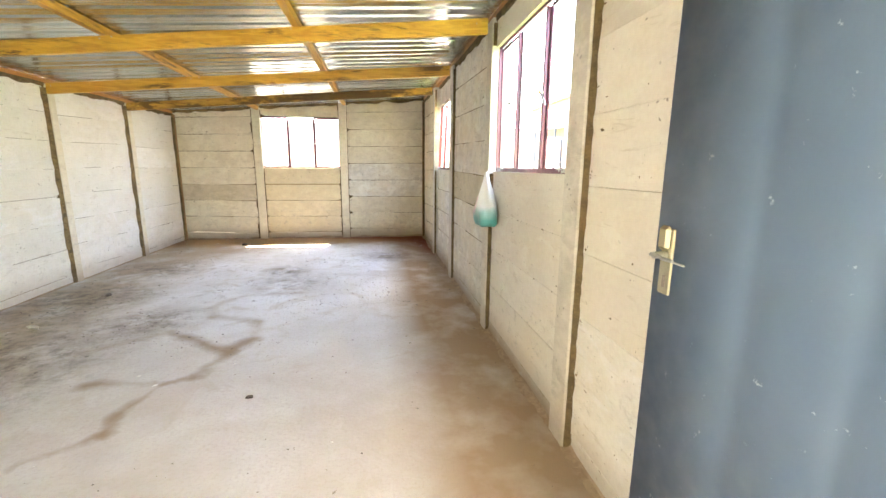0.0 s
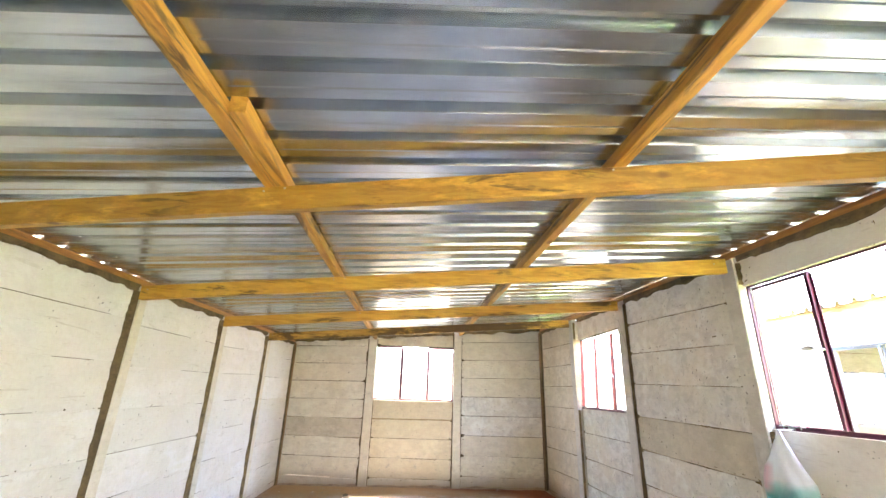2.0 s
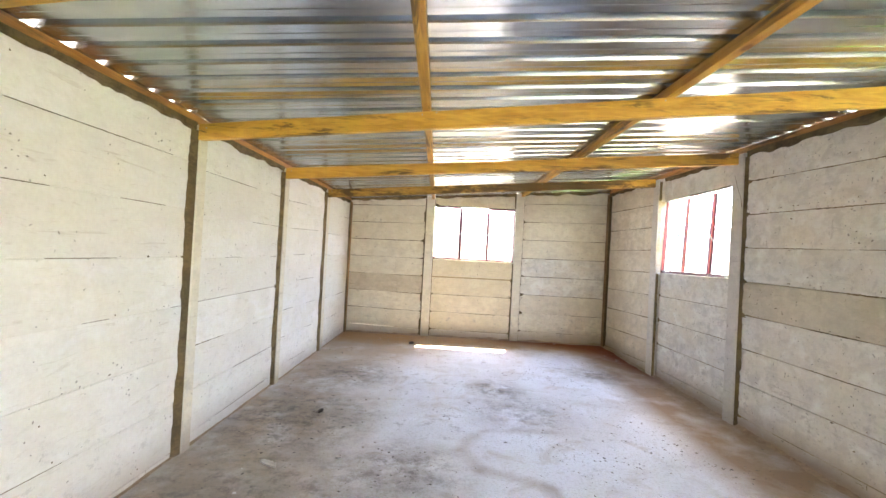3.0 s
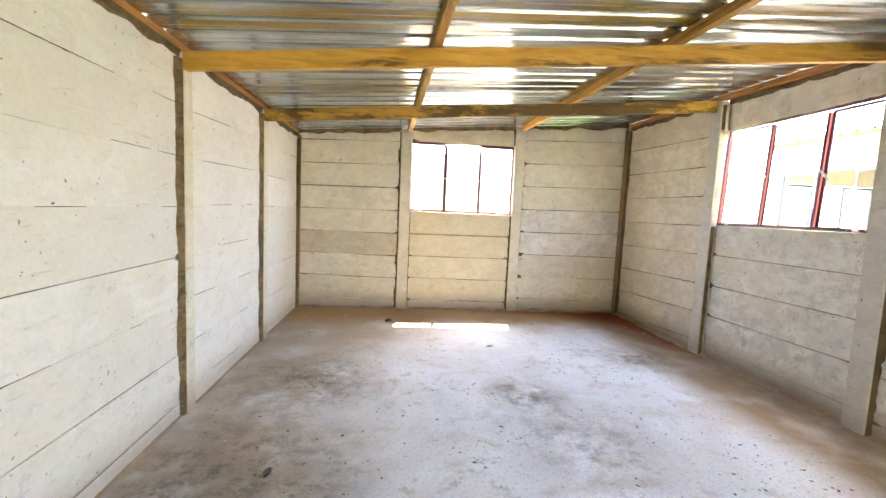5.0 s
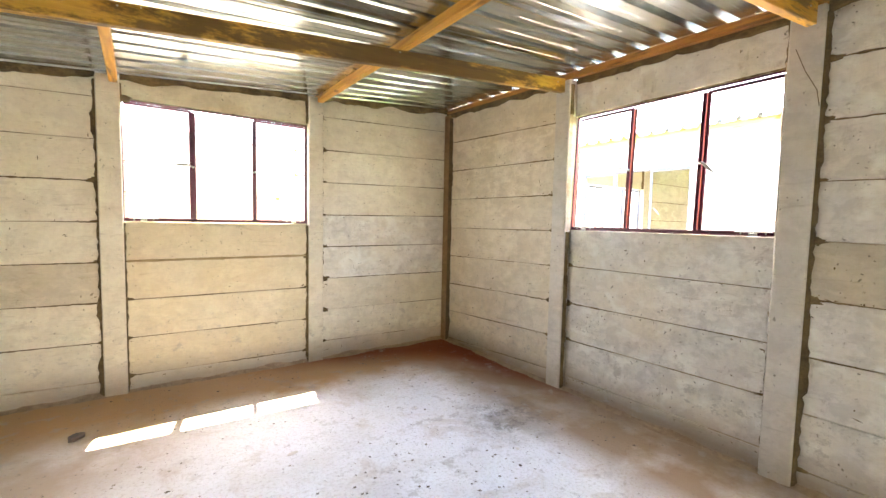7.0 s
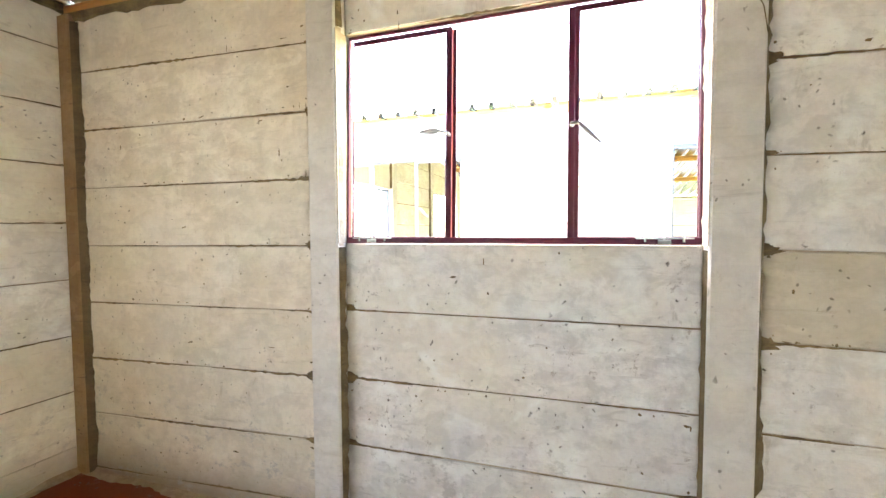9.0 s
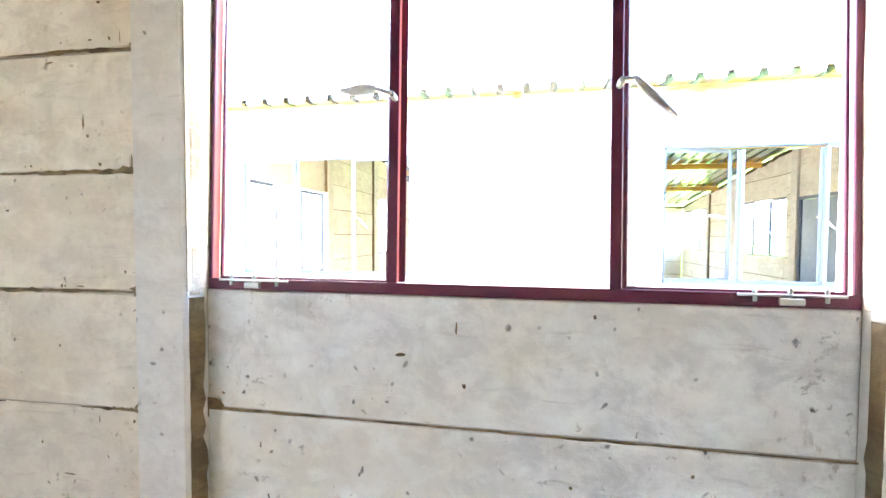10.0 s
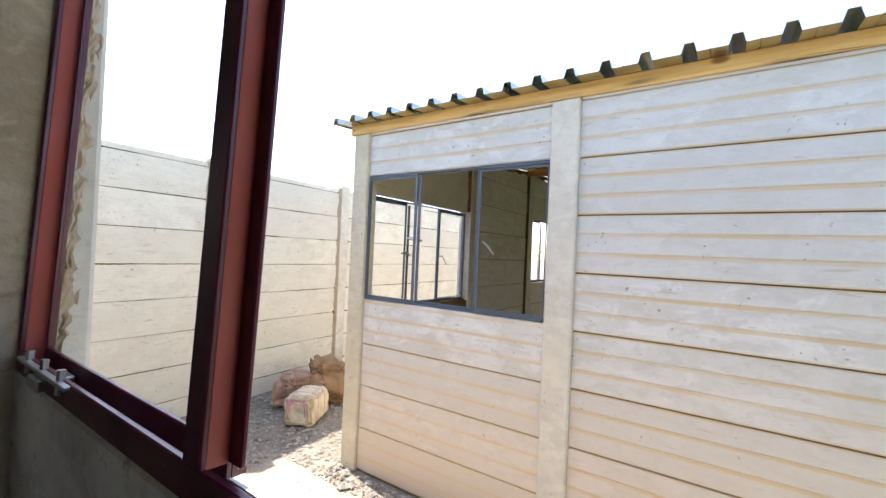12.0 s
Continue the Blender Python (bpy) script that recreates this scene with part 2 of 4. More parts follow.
def floor_material():
    n = Nodes("screed_floor", 0.72)
    co = n.node("ShaderNodeTexCoord", out=3)
    sep = n.node("ShaderNodeSeparateXYZ", i0=co)
    x, y = sep, sep.node.outputs[1]
    tone = n.ramp(n.noise(co, 0.9, 6, 0.62, 0.5), (0.32, (0.54, 0.51, 0.48)), (0.56, (0.685, 0.68, 0.69)))
    tone = n.mix(n.ramp(n.noise(co, 3.2, 6, 0.65, 0.8), (0.54, 0.0), (0.66, 0.5)), tone, (0.46, 0.38, 0.30))
    tone = n.mix(n.ramp(n.noise(co, 55, 3, 0.7), (0.34, 0.35), (0.5, 0.0)), tone, (0.30, 0.25, 0.20))
    wob = n.noise(co, 2.4, 4, 0.6)
    # beige dust near the doorway, tan dust in the far corner of the plain wall
    dust = n.node("ShaderNodeMapRange", Value=y, i1=4.2, i2=2.2)
    tone = n.mix(n.math("MULTIPLY", dust, n.ramp(n.noise(co, 1.3, 5, 0.6), (0.35, 0.45), (0.6, 0.9))), tone, (0.44, 0.375, 0.31))
    dl = n.node("ShaderNodeVectorMath", out=1, sets=(("op", "DISTANCE"),), i0=co, i1=(-3.7, 7.3, 0.0))
    tone = n.mix(n.math("MULTIPLY", n.node("ShaderNodeMapRange", Value=dl, i1=1.5, i2=0.7), n.ramp(wob, (0.35, 0.6), (0.55, 0.95))), tone, (0.36, 0.28, 0.20))
    # brown dirt swept along the wall with the windows
    band = n.node("ShaderNodeMapRange", Value=x, i1=-0.85, i2=-0.3)
    dirt = n.math("MULTIPLY", n.math("MULTIPLY", band, 1.6), n.ramp(wob, (0.32, 0.6), (0.54, 1.0)))
    tone = n.mix(n.math("MULTIPLY", dirt, 0.95), tone, (0.27, 0.19, 0.12))
    # tan dust along the plain wall, tan-orange earth along the end wall, red earth in its corner
    lw = n.node("ShaderNodeMapRange", Value=x, i1=-3.0, i2=-4.1)
    tone = n.mix(n.math("MULTIPLY", n.math("MULTIPLY", lw, 1.5), n.ramp(wob, (0.36, 0.4), (0.56, 0.95))), tone, (0.37, 0.295, 0.22))
    edge = n.node("ShaderNodeMath", sets=(("op", "ADD"),), i0=y, i1=n.math("MULTIPLY", n.math("SUBTRACT", wob, 0.5), 0.9))
    endb = n.node("ShaderNodeMapRange", Value=edge, i1=7.15, i2=7.55)
    tone = n.mix(n.math("MULTIPLY", endb, 0.9), tone, (0.40, 0.245, 0.115))
    ox = n.node("ShaderNodeMath", sets=(("op", "SUBTRACT"),), i0=0.12, i1=x)
    oy = n.node("ShaderNodeMath", sets=(("op", "SUBTRACT"),), i0=8.12, i1=y)
    near = n.node("ShaderNodeMapRange", Value=n.node("ShaderNodeMath", sets=(("op", "MULTIPLY"),), i0=ox, i1=oy), i1=0.75, i2=0.22)
    dc = n.node("ShaderNodeVectorMath", out=1, sets=(("op", "DISTANCE"),), i0=co, i1=(-0.1, 7.9, 0.0))
    corner = n.math("MULTIPLY", near, n.node("ShaderNodeMapRange", Value=dc, i1=2.3, i2=1.2))
    tone = n.mix(n.math("MULTIPLY", corner, 0.97), tone, (0.19, 0.05, 0.014))
    # sooty scuffs on the open floor
    for cx, cy, r, k in ((-3.85, 4.4, 0.85, 0.95), (-2.83, 3.69, 0.5, 0.7), (-3.7, 5.65, 0.65, 0.9), (-1.9, 4.8, 0.6, 0.55), (-2.08, 5.42, 0.36, 0.9), (-3.7, 2.9, 1.2, 0.9), (-0.75, 6.15, 0.42, 0.9)):
        d = n.node("ShaderNodeVectorMath", out=1, sets=(("op", "DISTANCE"),), i0=co, i1=(cx, cy, 0.0))
        near = n.node("ShaderNodeMapRange", Value=d, i1=r, i2=r * 0.2)
        smut = n.math("MULTIPLY", near, n.ramp(n.noise(co, 8, 9, 0.8), (0.48, 0.0), (0.60, 1.0)))
        soft = n.math("MULTIPLY", near, n.ramp(n.noise(co, 2.3, 6, 0.7), (0.40, 0.05), (0.54, 0.95)))
        tone = n.mix(n.math("MULTIPLY", soft, k * 0.95), tone, (0.26, 0.215, 0.165))
        tone = n.mix(n.math("MULTIPLY", smut, k), tone, (0.15, 0.13, 0.11))
    # muddy trails trodden on the screed
    warp = n.node("ShaderNodeVectorMath", sets=(("op", "ADD"),), i0=co, i1=n.node("ShaderNodeVectorMath", sets=(("op", "SCALE"),), i0=n.node("ShaderNodeVectorMath", sets=(("op", "SUBTRACT"),), i0=n.node("ShaderNodeTexNoise", out=1, Vector=co, Scale=3.0, Detail=4.0), i1=(0.5, 0.5, 0.5)), Scale=0.13))
    for (ax, ay), (bx, by), r in (((-2.66, 2.58), (-2.21, 2.54), 0.045), ((-2.21, 2.54), (-2.29, 2.20), 0.04), ((-2.29, 2.20), (-2.28, 2.04), 0.025), ((-2.28, 2.04), (-2.54, 1.81), 0.03), ((-2.21, 2.54), (-2.06, 2.60), 0.035),
                                  ((-2.06, 2.60), (-1.99, 2.95), 0.05), ((-1.99, 2.95), (-1.86, 3.18), 0.06), ((-1.86, 3.18), (-1.92, 3.56), 0.07), ((-1.92, 3.56), (-2.35, 3.76), 0.05),
                                  ((-2.35, 3.76), (-2.49, 4.0), 0.07), ((-2.49, 4.0), (-2.28, 4.33), 0.06), ((-2.28, 4.33), (-1.73, 4.40), 0.05), ((-1.99, 2.95), (-2.56, 3.39), 0.05), ((-2.56, 3.39), (-3.0, 3.1), 0.07)):
        d = Vector((bx - ax, by - ay, 0))
        deep = 0.85 if ay < 3.1 else 0.4
        rel = n.node("ShaderNodeVectorMath", sets=(("op", "SUBTRACT"),), i0=warp, i1=(ax, ay, 0.0))
        dot = n.node("ShaderNodeVectorMath", out=1, sets=(("op", "DOT_PRODUCT"),), i0=rel, i1=tuple(d / d.length_squared))
        k = n.math("MULTIPLY", dot, 1.0)
        along = n.node("ShaderNodeVectorMath", sets=(("op", "SCALE"),), i0=tuple(d), Scale=k)
        far = n.node("ShaderNodeVectorMath", out=1, sets=(("op", "DISTANCE"),), i0=rel, i1=along)
        soft = n.node("ShaderNodeMapRange", Value=n.node("ShaderNodeMath", sets=(("op", "ADD"),), i0=far, i1=n.math("MULTIPLY", n.math("SUBTRACT", wob, 0.42), 0.25)), i1=r * 1.3 + 0.03, i2=r * 0.3)
        tone = n.mix(n.math("MULTIPLY", soft, deep), tone, (0.30, 0.215, 0.14))
    # dark specks of trodden-in rubbish
    v = n.node("ShaderNodeTexVoronoi", Vector=n.node("ShaderNodeVectorMath", sets=(("op", "ADD"),), i0=co, i1=n.node("ShaderNodeVectorMath", sets=(("op", "SCALE"),), i0=n.node("ShaderNodeTexNoise", out=1, Vector=co, Scale=14.0), Scale=0.15)), Scale=15.0)
    gate = n.ramp(n.noise(co, 1.7, 3), (0.42, 0.0), (0.52, 1.0))
    gate = n.math("MULTIPLY", gate, n.node("ShaderNodeMapRange", Value=y, i1=2.9, i2=4.2))
    tone = n.mix(n.math("MULTIPLY", n.math("MULTIPLY", n.ramp(v, (0.10, 1.0), (0.17, 0.0)), gate), 0.45), tone, (0.20, 0.17, 0.14))
    scuffed = n.math("MULTIPLY", n.ramp(n.noise(co, 9.0, 6, 0.65), (0.56, 0.0), (0.63, 1.0)), n.math("MULTIPLY", n.ramp(n.noise(co, 1.5, 2), (0.44, 0.0), (0.56, 1.0)), n.node("ShaderNodeMapRange", Value=y, i1=3.2, i2=4.4)))
    tone = n.mix(n.math("MULTIPLY", scuffed, 0.55), tone, (0.33, 0.30, 0.27))
    n.color(tone)
    n.put(n.b.inputs["Roughness"], n.ramp(n.noise(co, 1.6, 4), (0.35, 0.80), (0.65, 0.97)))
    n.b.inputs["Specular IOR Level"].default_value = 0.15
    n.bump(n.math("ADD", n.math("MULTIPLY", n.noise(co, 2.5, 5), 0.7), n.math("MULTIPLY", n.noise(co, 40, 4, 0.7), 0.2)), 0.4, 0.02)
    return n.m


def timber(name, light, dark, axis, mould=0.0):
    """Sawn pine: long grain along one axis, knots, blue-black mould blotches."""
    n = Nodes(name, 0.55)
    s = [14.0, 14.0, 14.0]
    s[axis] = 0.9
    co = n.coords(tuple(s))
    grain = n.noise(co, 2.2, 5, 0.6, 1.0)
    tone = n.ramp(grain, (0.35, dark), (0.6, light))
    ck = n.coords(tuple(3.0 if i != axis else 1.6 for i in range(3)))
    kv = n.node("ShaderNodeTexVoronoi", Vector=ck, Scale=1.9)
    tone = n.mix(n.ramp(kv, (0.07, 0.85), (0.13, 0.0)), tone, (0.22, 0.09, 0.02))
    black = n.math("MULTIPLY", n.ramp(n.noise(co, 1.3, 5, 0.75, 0.5), (0.52, 0.0), (0.60, 0.9)), n.ramp(n.noise(n.coords(), 1.4, 2), (0.46, 0.0), (0.56, 1.0)))
    tone = n.mix(black, tone, (0.12, 0.07, 0.02))
    if mould:
        spread = n.ramp(n.noise(n.coords(tuple(2.5 if i != axis else 0.8 for i in range(3))), 2.4, 6, 0.75), (0.43, 0.0), (0.52, mould))
        tone = n.mix(spread, tone, (0.10, 0.055, 0.012))
    n.color(tone)
    n.bump(grain, 0.25, 0.004)
    return n.m


PINE_X = timber("pine_beam_across", (0.68, 0.39, 0.06), (0.52, 0.26, 0.035), 0)
PINE_MOULD = timber("mouldy_pine_beam", (0.58, 0.34, 0.06), (0.40, 0.20, 0.03), 0, 0.9)
PINE_SPOT = timber("spotted_pine_beam", (0.66, 0.38, 0.06), (0.50, 0.25, 0.035), 0, 0.4)
PINE_Y = timber("pine_beam_along", (0.66, 0.35, 0.06), (0.48, 0.22, 0.035), 1)
PLATE_Y = timber("stained_pine_plate", (0.50, 0.22, 0.045), (0.32, 0.12, 0.025), 1)


def galvanised():
    n = Nodes("galvanised_sheet", 0.25, 1.0)
    co = n.coords((0.6, 3.0, 1), shuffle=False)
    n.color(n.ramp(n.noise(co, 3.0, 5, 0.6), (0.3, (0.40, 0.445, 0.465)), (0.7, (0.64, 0.685, 0.71))))
    n.put(n.b.inputs["Roughness"], n.ramp(n.noise(n.coords(shuffle=False), 6.0, 5, 0.65), (0.3, 0.17), (0.75, 0.27)))
    n.bump(n.noise(n.coords((0.35, 4.0, 1), shuffle=False), 2.2, 2), 0.10, 0.02)
    return n.m


ZINC = galvanised()


def paint(name, c, rough=0.4, worn=(0.2, 0.15, 0.12), metal=0.0, amount=0.7):
    n = Nodes(name, rough, metal)
    co = n.coords()
    t = n.mix(n.math("MULTIPLY", n.noise(co, 3.0, 4), 0.3), c, tuple(v * 0.7 for v in c))
    t = n.mix(n.ramp(n.noise(co, 26, 5, 0.7), (0.66, 0.0), (0.72, amount)), t, worn)
    n.color(t)
    n.put(n.b.inputs["Roughness"], n.ramp(n.noise(co, 12, 3), (0.3, rough * 0.8), (0.7, min(1, rough * 1.3))))
    n.bump(n.noise(co, 30, 4), 0.08, 0.003)
    return n.m


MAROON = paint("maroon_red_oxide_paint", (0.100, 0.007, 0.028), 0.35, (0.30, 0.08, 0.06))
# brighter red for window_1's webs: the light they catch, put into the colour
MAROON_LIT = paint("lit_maroon_paint", (0.44, 0.085, 0.065), 0.6, (0.30, 0.08, 0.06))
BLUE_FRAME = paint("blue_grey_frame_paint", (0.10, 0.122, 0.165), 0.45, (0.35, 0.38, 0.42))
DOOR_PAINT = paint("blue_grey_door_paint", (0.088, 0.134, 0.200), 0.42, (0.50, 0.55, 0.60), amount=0.6)
BRASS = paint("dull_brass", (0.46, 0.42, 0.29), 0.38, (0.3, 0.25, 0.18), metal=0.8)
STEEL = paint("dull_steel", (0.50, 0.50, 0.47), 0.38, (0.3, 0.28, 0.25), metal=0.85)


def soil():
    n = Nodes("dusty_soil", 0.95)
    co = n.coords(shuffle=False)
    t = n.ramp(n.noise(co, 1.3, 6, 0.65), (0.3, (0.36, 0.29, 0.22)), (0.65, (0.48, 0.41, 0.33)))
    t = n.mix(n.ramp(n.noise(co, 45, 4, 0.7), (0.4, 0.5), (0.55, 0.0)), t, (0.20, 0.16, 0.12))
    # darker gritty earth at the foot of the building and by the boundary wall, with their shade put into the colour too
    sep = n.node("ShaderNodeSeparateXYZ", i0=n.node("ShaderNodeTexCoord", out=3))
    foot = n.node("ShaderNodeMapRange", Value=sep, i1=1.72, i2=1.9)
    yard = n.node("ShaderNodeMapRange", Value=sep.node.outputs[1], i1=8.0, i2=8.5)
    grit = n.math("MAXIMUM", foot, yard)
    t = n.mix(n.math("MULTIPLY", grit, n.ramp(n.noise(co, 5, 4), (0.35, 0.5), (0.6, 0.85))), t, (0.17, 0.14, 0.115))
    # low weeds between the buildings, south of the gravel
    weeds = n.math("MULTIPLY", n.node("ShaderNodeMapRange", Value=sep.node.outputs[1], i1=4.6, i2=4.2), n.math("MULTIPLY", n.node("ShaderNodeMapRange", Value=sep, i1=0.1, i2=0.25), n.node("ShaderNodeMapRange", Value=sep, i1=2.1, i2=2.0)))
    open_green = n.math("MULTIPLY", n.node("ShaderNodeMapRange", Value=sep.node.outputs[1], i1=1.75, i2=1.6), n.node("ShaderNodeMapRange", Value=sep, i1=0.1, i2=0.3))
    t = n.mix(n.math("MULTIPLY", open_green, 0.9), t, (0.17, 0.34, 0.03))
    t = n.mix(n.math("MULTIPLY", weeds, 0.55), t, (0.16, 0.30, 0.035))
    n.color(t)
    n.bump(n.math("ADD", n.noise(co, 12, 5), n.math("MULTIPLY", n.noise(co, 60, 3), 0.4)), 0.7, 0.03)
    return n.m


SOIL = soil()


def loose(name, a, b, rough=0.9):
    n = Nodes(name, rough)
    r = n.node("ShaderNodeNewGeometry", out=8)
    n.color(n.ramp(r, (0.0, a), (1.0, b)))
    return n.m


STONES = loose("grey_brown_stones", (0.16, 0.14, 0.12), (0.42, 0.38, 0.33))
CRUMBS = loose("dark_crumbs", (0.07, 0.055, 0.045), (0.30, 0.25, 0.20))
SCRAP = loose("pale_scraps", (0.55, 0.5, 0.42), (0.75, 0.72, 0.66))


# ---- mesh helpers ----
def part(name, bm, material, parent=None, label=""):
    me = bpy.data.meshes.new(name)
    bm.to_mesh(me)
    bm.free()
    me.materials.append(material)
    ob = new(name, me)
    if parent:
        ob.parent = parent
    if label:
        tagged(ob, label)
    return ob


def box(bm, a, b, bevel=0.0, tops=None, feet=None):
    """A box from corner a to corner b; tops, feet: heights of the four upper and lower corners (x0y0, x1y0, x1y1, x0y1)."""
    (x0, y0, z0), (x1, y1, z1) = a, b
    t = tops or (z1, z1, z1, z1)
    u = feet or (z0, z0, z0, z0)
    co = [(x0, y0, u[0]), (x1, y0, u[1]), (x1, y1, u[2]), (x0, y1, u[3]), (x0, y0, t[0]), (x1, y0, t[1]), (x1, y1, t[2]), (x0, y1, t[3])]
    v = [bm.verts.new(c) for c in co]
    f = [bm.faces.new([v[i] for i in q]) for q in ((3, 2, 1, 0), (4, 5, 6, 7), (0, 1, 5, 4), (1, 2, 6, 5), (2, 3, 7, 6), (3, 0, 4, 7))]
    if bevel:
        bmesh.ops.bevel(bm, geom=list({e for q in f for e in q.edges}), offset=bevel, segments=1, affect="EDGES")
    return v


def rod(bm, a, b, r, sides=8):
    a, b = Vector(a), Vector(b)
    m = Matrix.Translation((a + b) / 2) @ (b - a).to_track_quat("Z", "Y").to_matrix().to_4x4()
    bmesh.ops.create_cone(bm, cap_ends=True, segments=sides, radius1=r, radius2=r, depth=(b - a).length, matrix=m)


PITCH, T = 0.302, 0.05                 # height of a panel, its thickness


def seam(bm, s0, z0, z1, depth, side, rng, wide=0.03):
    """A ragged fillet of mortar up the side of a post, smeared on to the slab. side: +1 or -1 along the wall."""
    n = max(4, int((z1 - z0) / 0.03))
    rows = []
    for i in range(n + 1):
        z = z0 + (z1 - z0) * i / n
        w = wide * (1 + 0.45 * noise.noise(Vector((s0 * 5, z * 6, 3)))) + rng.uniform(-0.005, 0.007)
        if noise.noise(Vector((s0 * 9, z * 2.4, 8))) > 0.32:
            w += 0.014 if wide > 0.01 else 0.006
        w = max(0.008, w)
        rows.append([bm.verts.new((s0 - side * 0.003, depth + 0.007, z)), bm.verts.new((s0 + side * w * 0.45, -0.016, z)), bm.verts.new((s0 + side * w, 0.001, z))])
    for a, b in zip(rows, rows[1:]):
        for j in (0, 1):
            q = [a[j], a[j + 1], b[j + 1], b[j]]
            bm.faces.new(q if side > 0 else q[::-1])


def cast_wall(name, frame_m, bays, posts, roof, z_ground, z_first, rng, label, fluted=False, seams=True, post_out=0.06, post_in=0.035, post_top=0.0, gaps=(0.0014, 0.002, 0.003, 0.0035), slab=None, chips=0, pitch=PITCH, stained=(), core_m=None, tilts=(), topping=True, seam_m=None):
    """A wall of cast slabs between slotted posts. frame_m maps (s along, n out of the room, z) to the world.
    bays: (s0, s1, window or None (sill, head), sliver or None). roof(s): the height of its top.
    tilts: {start of a bay: (first joint at s0, pitch at s0, first joint at s1, pitch at s1)} where its joints run aslope."""
    wall = new(name)
    wall.matrix_world = frame_m
    tagged(wall, label, "wall", kind="structure")
    chip_list, joint_list = [], []
    for s0, s1, win, sliver in bays:
        core = bmesh.new()
        spans = [(z_ground - 0.2, None)]
        if win:
            spans = [(z_ground - 0.2, win[0] - 0.002), (win[1] + 0.002, None)]
        for a, b in spans:
            off = 0 if not win or len(win) < 3 else win[2] if b else win[3]
            lo, hi = (0.012 if fluted else 0.0055) + off, T - 0.012 + off
            t0, t1 = (roof(s0), roof(s1)) if b is None else (b, b)
            if sliver and a < sliver[2] < min(t0, t1):
                z = sliver[2]
                box(core, (s0, lo, a), (s1, hi, z - 0.016))
                box(core, (s0, lo, z - 0.016), (sliver[0], hi, z + 0.016))
                box(core, (sliver[1], lo, z - 0.016), (s1, hi, z + 0.016))
                box(core, (s0, lo, z + 0.016), (s1, hi, t0), tops=(t0, t1, t1, t0))
            else:
                box(core, (s0, lo, a), (s1, hi, t0), tops=(t0, t1, t1, t0))
        part("mortar_core", core, core_m or JOINT, wall)
        z = z_first - pitch
        k = 0
        ja, pa, jb, pb = dict(tilts).get(s0, (z_first, pitch, z_first, pitch))
        while z < max(roof(s0), roof(s1)) - 0.02:
            za, zb = z, z + pitch
            z = zb
            lo0, lo1 = (ja + (k - 1) * pa - za), (jb + (k - 1) * pb - za)
            hi0, hi1 = (ja + k * pa - zb), (jb + k * pb - zb)
            k += 1
            if win and zb > win[0] + 0.03 and za < win[1] - 0.03:
                continue
            if win:
                if abs(zb - win[0]) < 0.15:
                    zb = win[0]
                    hi0 = hi1 = 0
                if abs(za - win[1]) < 0.15:
                    za = win[1]
                    lo0 = lo1 = 0
            t0, t1 = min(zb + hi0, roof(s0)), min(zb + hi1, roof(s1))
            if max(t0, t1) < za + max(lo0, lo1) + 0.02:
                continue
            t0, t1 = max(t0, za + lo0 + 0.004), max(t1, za + lo1 + 0.004)
            g = rng.choice(gaps)
            if any(abs(s0 - q[0]) < 0.05 and q[3] is SKIMMED for q in stained):
                g = 0.0005
            slot_up = 0.004 if sliver and abs(za - sliver[2]) < 0.05 else g
            slot_dn = 0.004 if sliver and abs(za + pitch - sliver[2]) < 0.05 else g
            bm = bmesh.new()
            dn = rng.uniform(-0.0025, 0.0025) + (0 if not win or len(win) < 3 else win[2] if za < win[0] else win[3])
            dz = [rng.uniform(-0.003, 0.003) for _ in range(2)] if not win else [0, 0]
            if fluted and t0 > za + 0.2 and not (win and s0 > 6 and za < 0.9):
                h = t0 - za - 2 * g
                prof = []
                for q in range(3):
                    a = za + g + h * q / 3
                    prof += [(T - 0.002, a + 0.002), (T + 0.0035, a + 0.010), (T - 0.001, a + h / 3 - 0.002)]
                prof = [(0.0, za + g)] + prof + [(0.0, za + g + h)]
                ra = [bm.verts.new((s0 + 0.001, p[0] + dn, p[1])) for p in prof]
                rb = [bm.verts.new((s1 - 0.001, p[0] + dn, p[1])) for p in prof]
                for i in range(len(prof)):
                    j = (i + 1) % len(prof)
                    bm.faces.new((ra[i], rb[i], rb[j], ra[j]))
                bm.faces.new(ra[::-1])
                bm.faces.new(rb)
            else:
                box(bm, (s0 + 0.001, dn, za + slot_up + dz[0]), (s1 - 0.001, T + dn, t0 - slot_dn), 0.0018 if slab is SMOOTH or g < 0.001 else 0.0035, (t0 - slot_dn + dz[1], t1 - slot_dn, t1 - slot_dn, t0 - slot_dn + dz[1]),
                    (za + lo0 + slot_up + dz[0], za + lo1 + slot_up, za + lo1 + slot_up, za + lo0 + slot_up + dz[0]))
            tint = next((m for a0, z0, z1, m in stained if abs(s0 - a0) < 0.05 and z0 < za + pitch / 2 < z1), None)
            part("panel", bm, tint or slab or (PANEL_OUT if fluted else PANEL), wall)
            if chips and za > 0.05 and g > 0.0005 and not (sliver and abs(za - sliver[2]) < 0.05):
                joint_list.append((s0, s1, za + lo0, za + lo1, dn, 0.4 if slab is SMOOTH else 1.0))
            for _ in range(chips):
                if rng.random() < 0.35:
                    chip_list.append((rng.choice((s0 + 0.03, s1 - 0.03)) + rng.gauss(0, 0.012), za + rng.gauss(0, 0.03), dn))
                chip_list.append((rng.uniform(s0 + 0.03, s1 - 0.03), (za if rng.random() < 0.7 else za + rng.uniform(0.03, PITCH - 0.03)), dn))
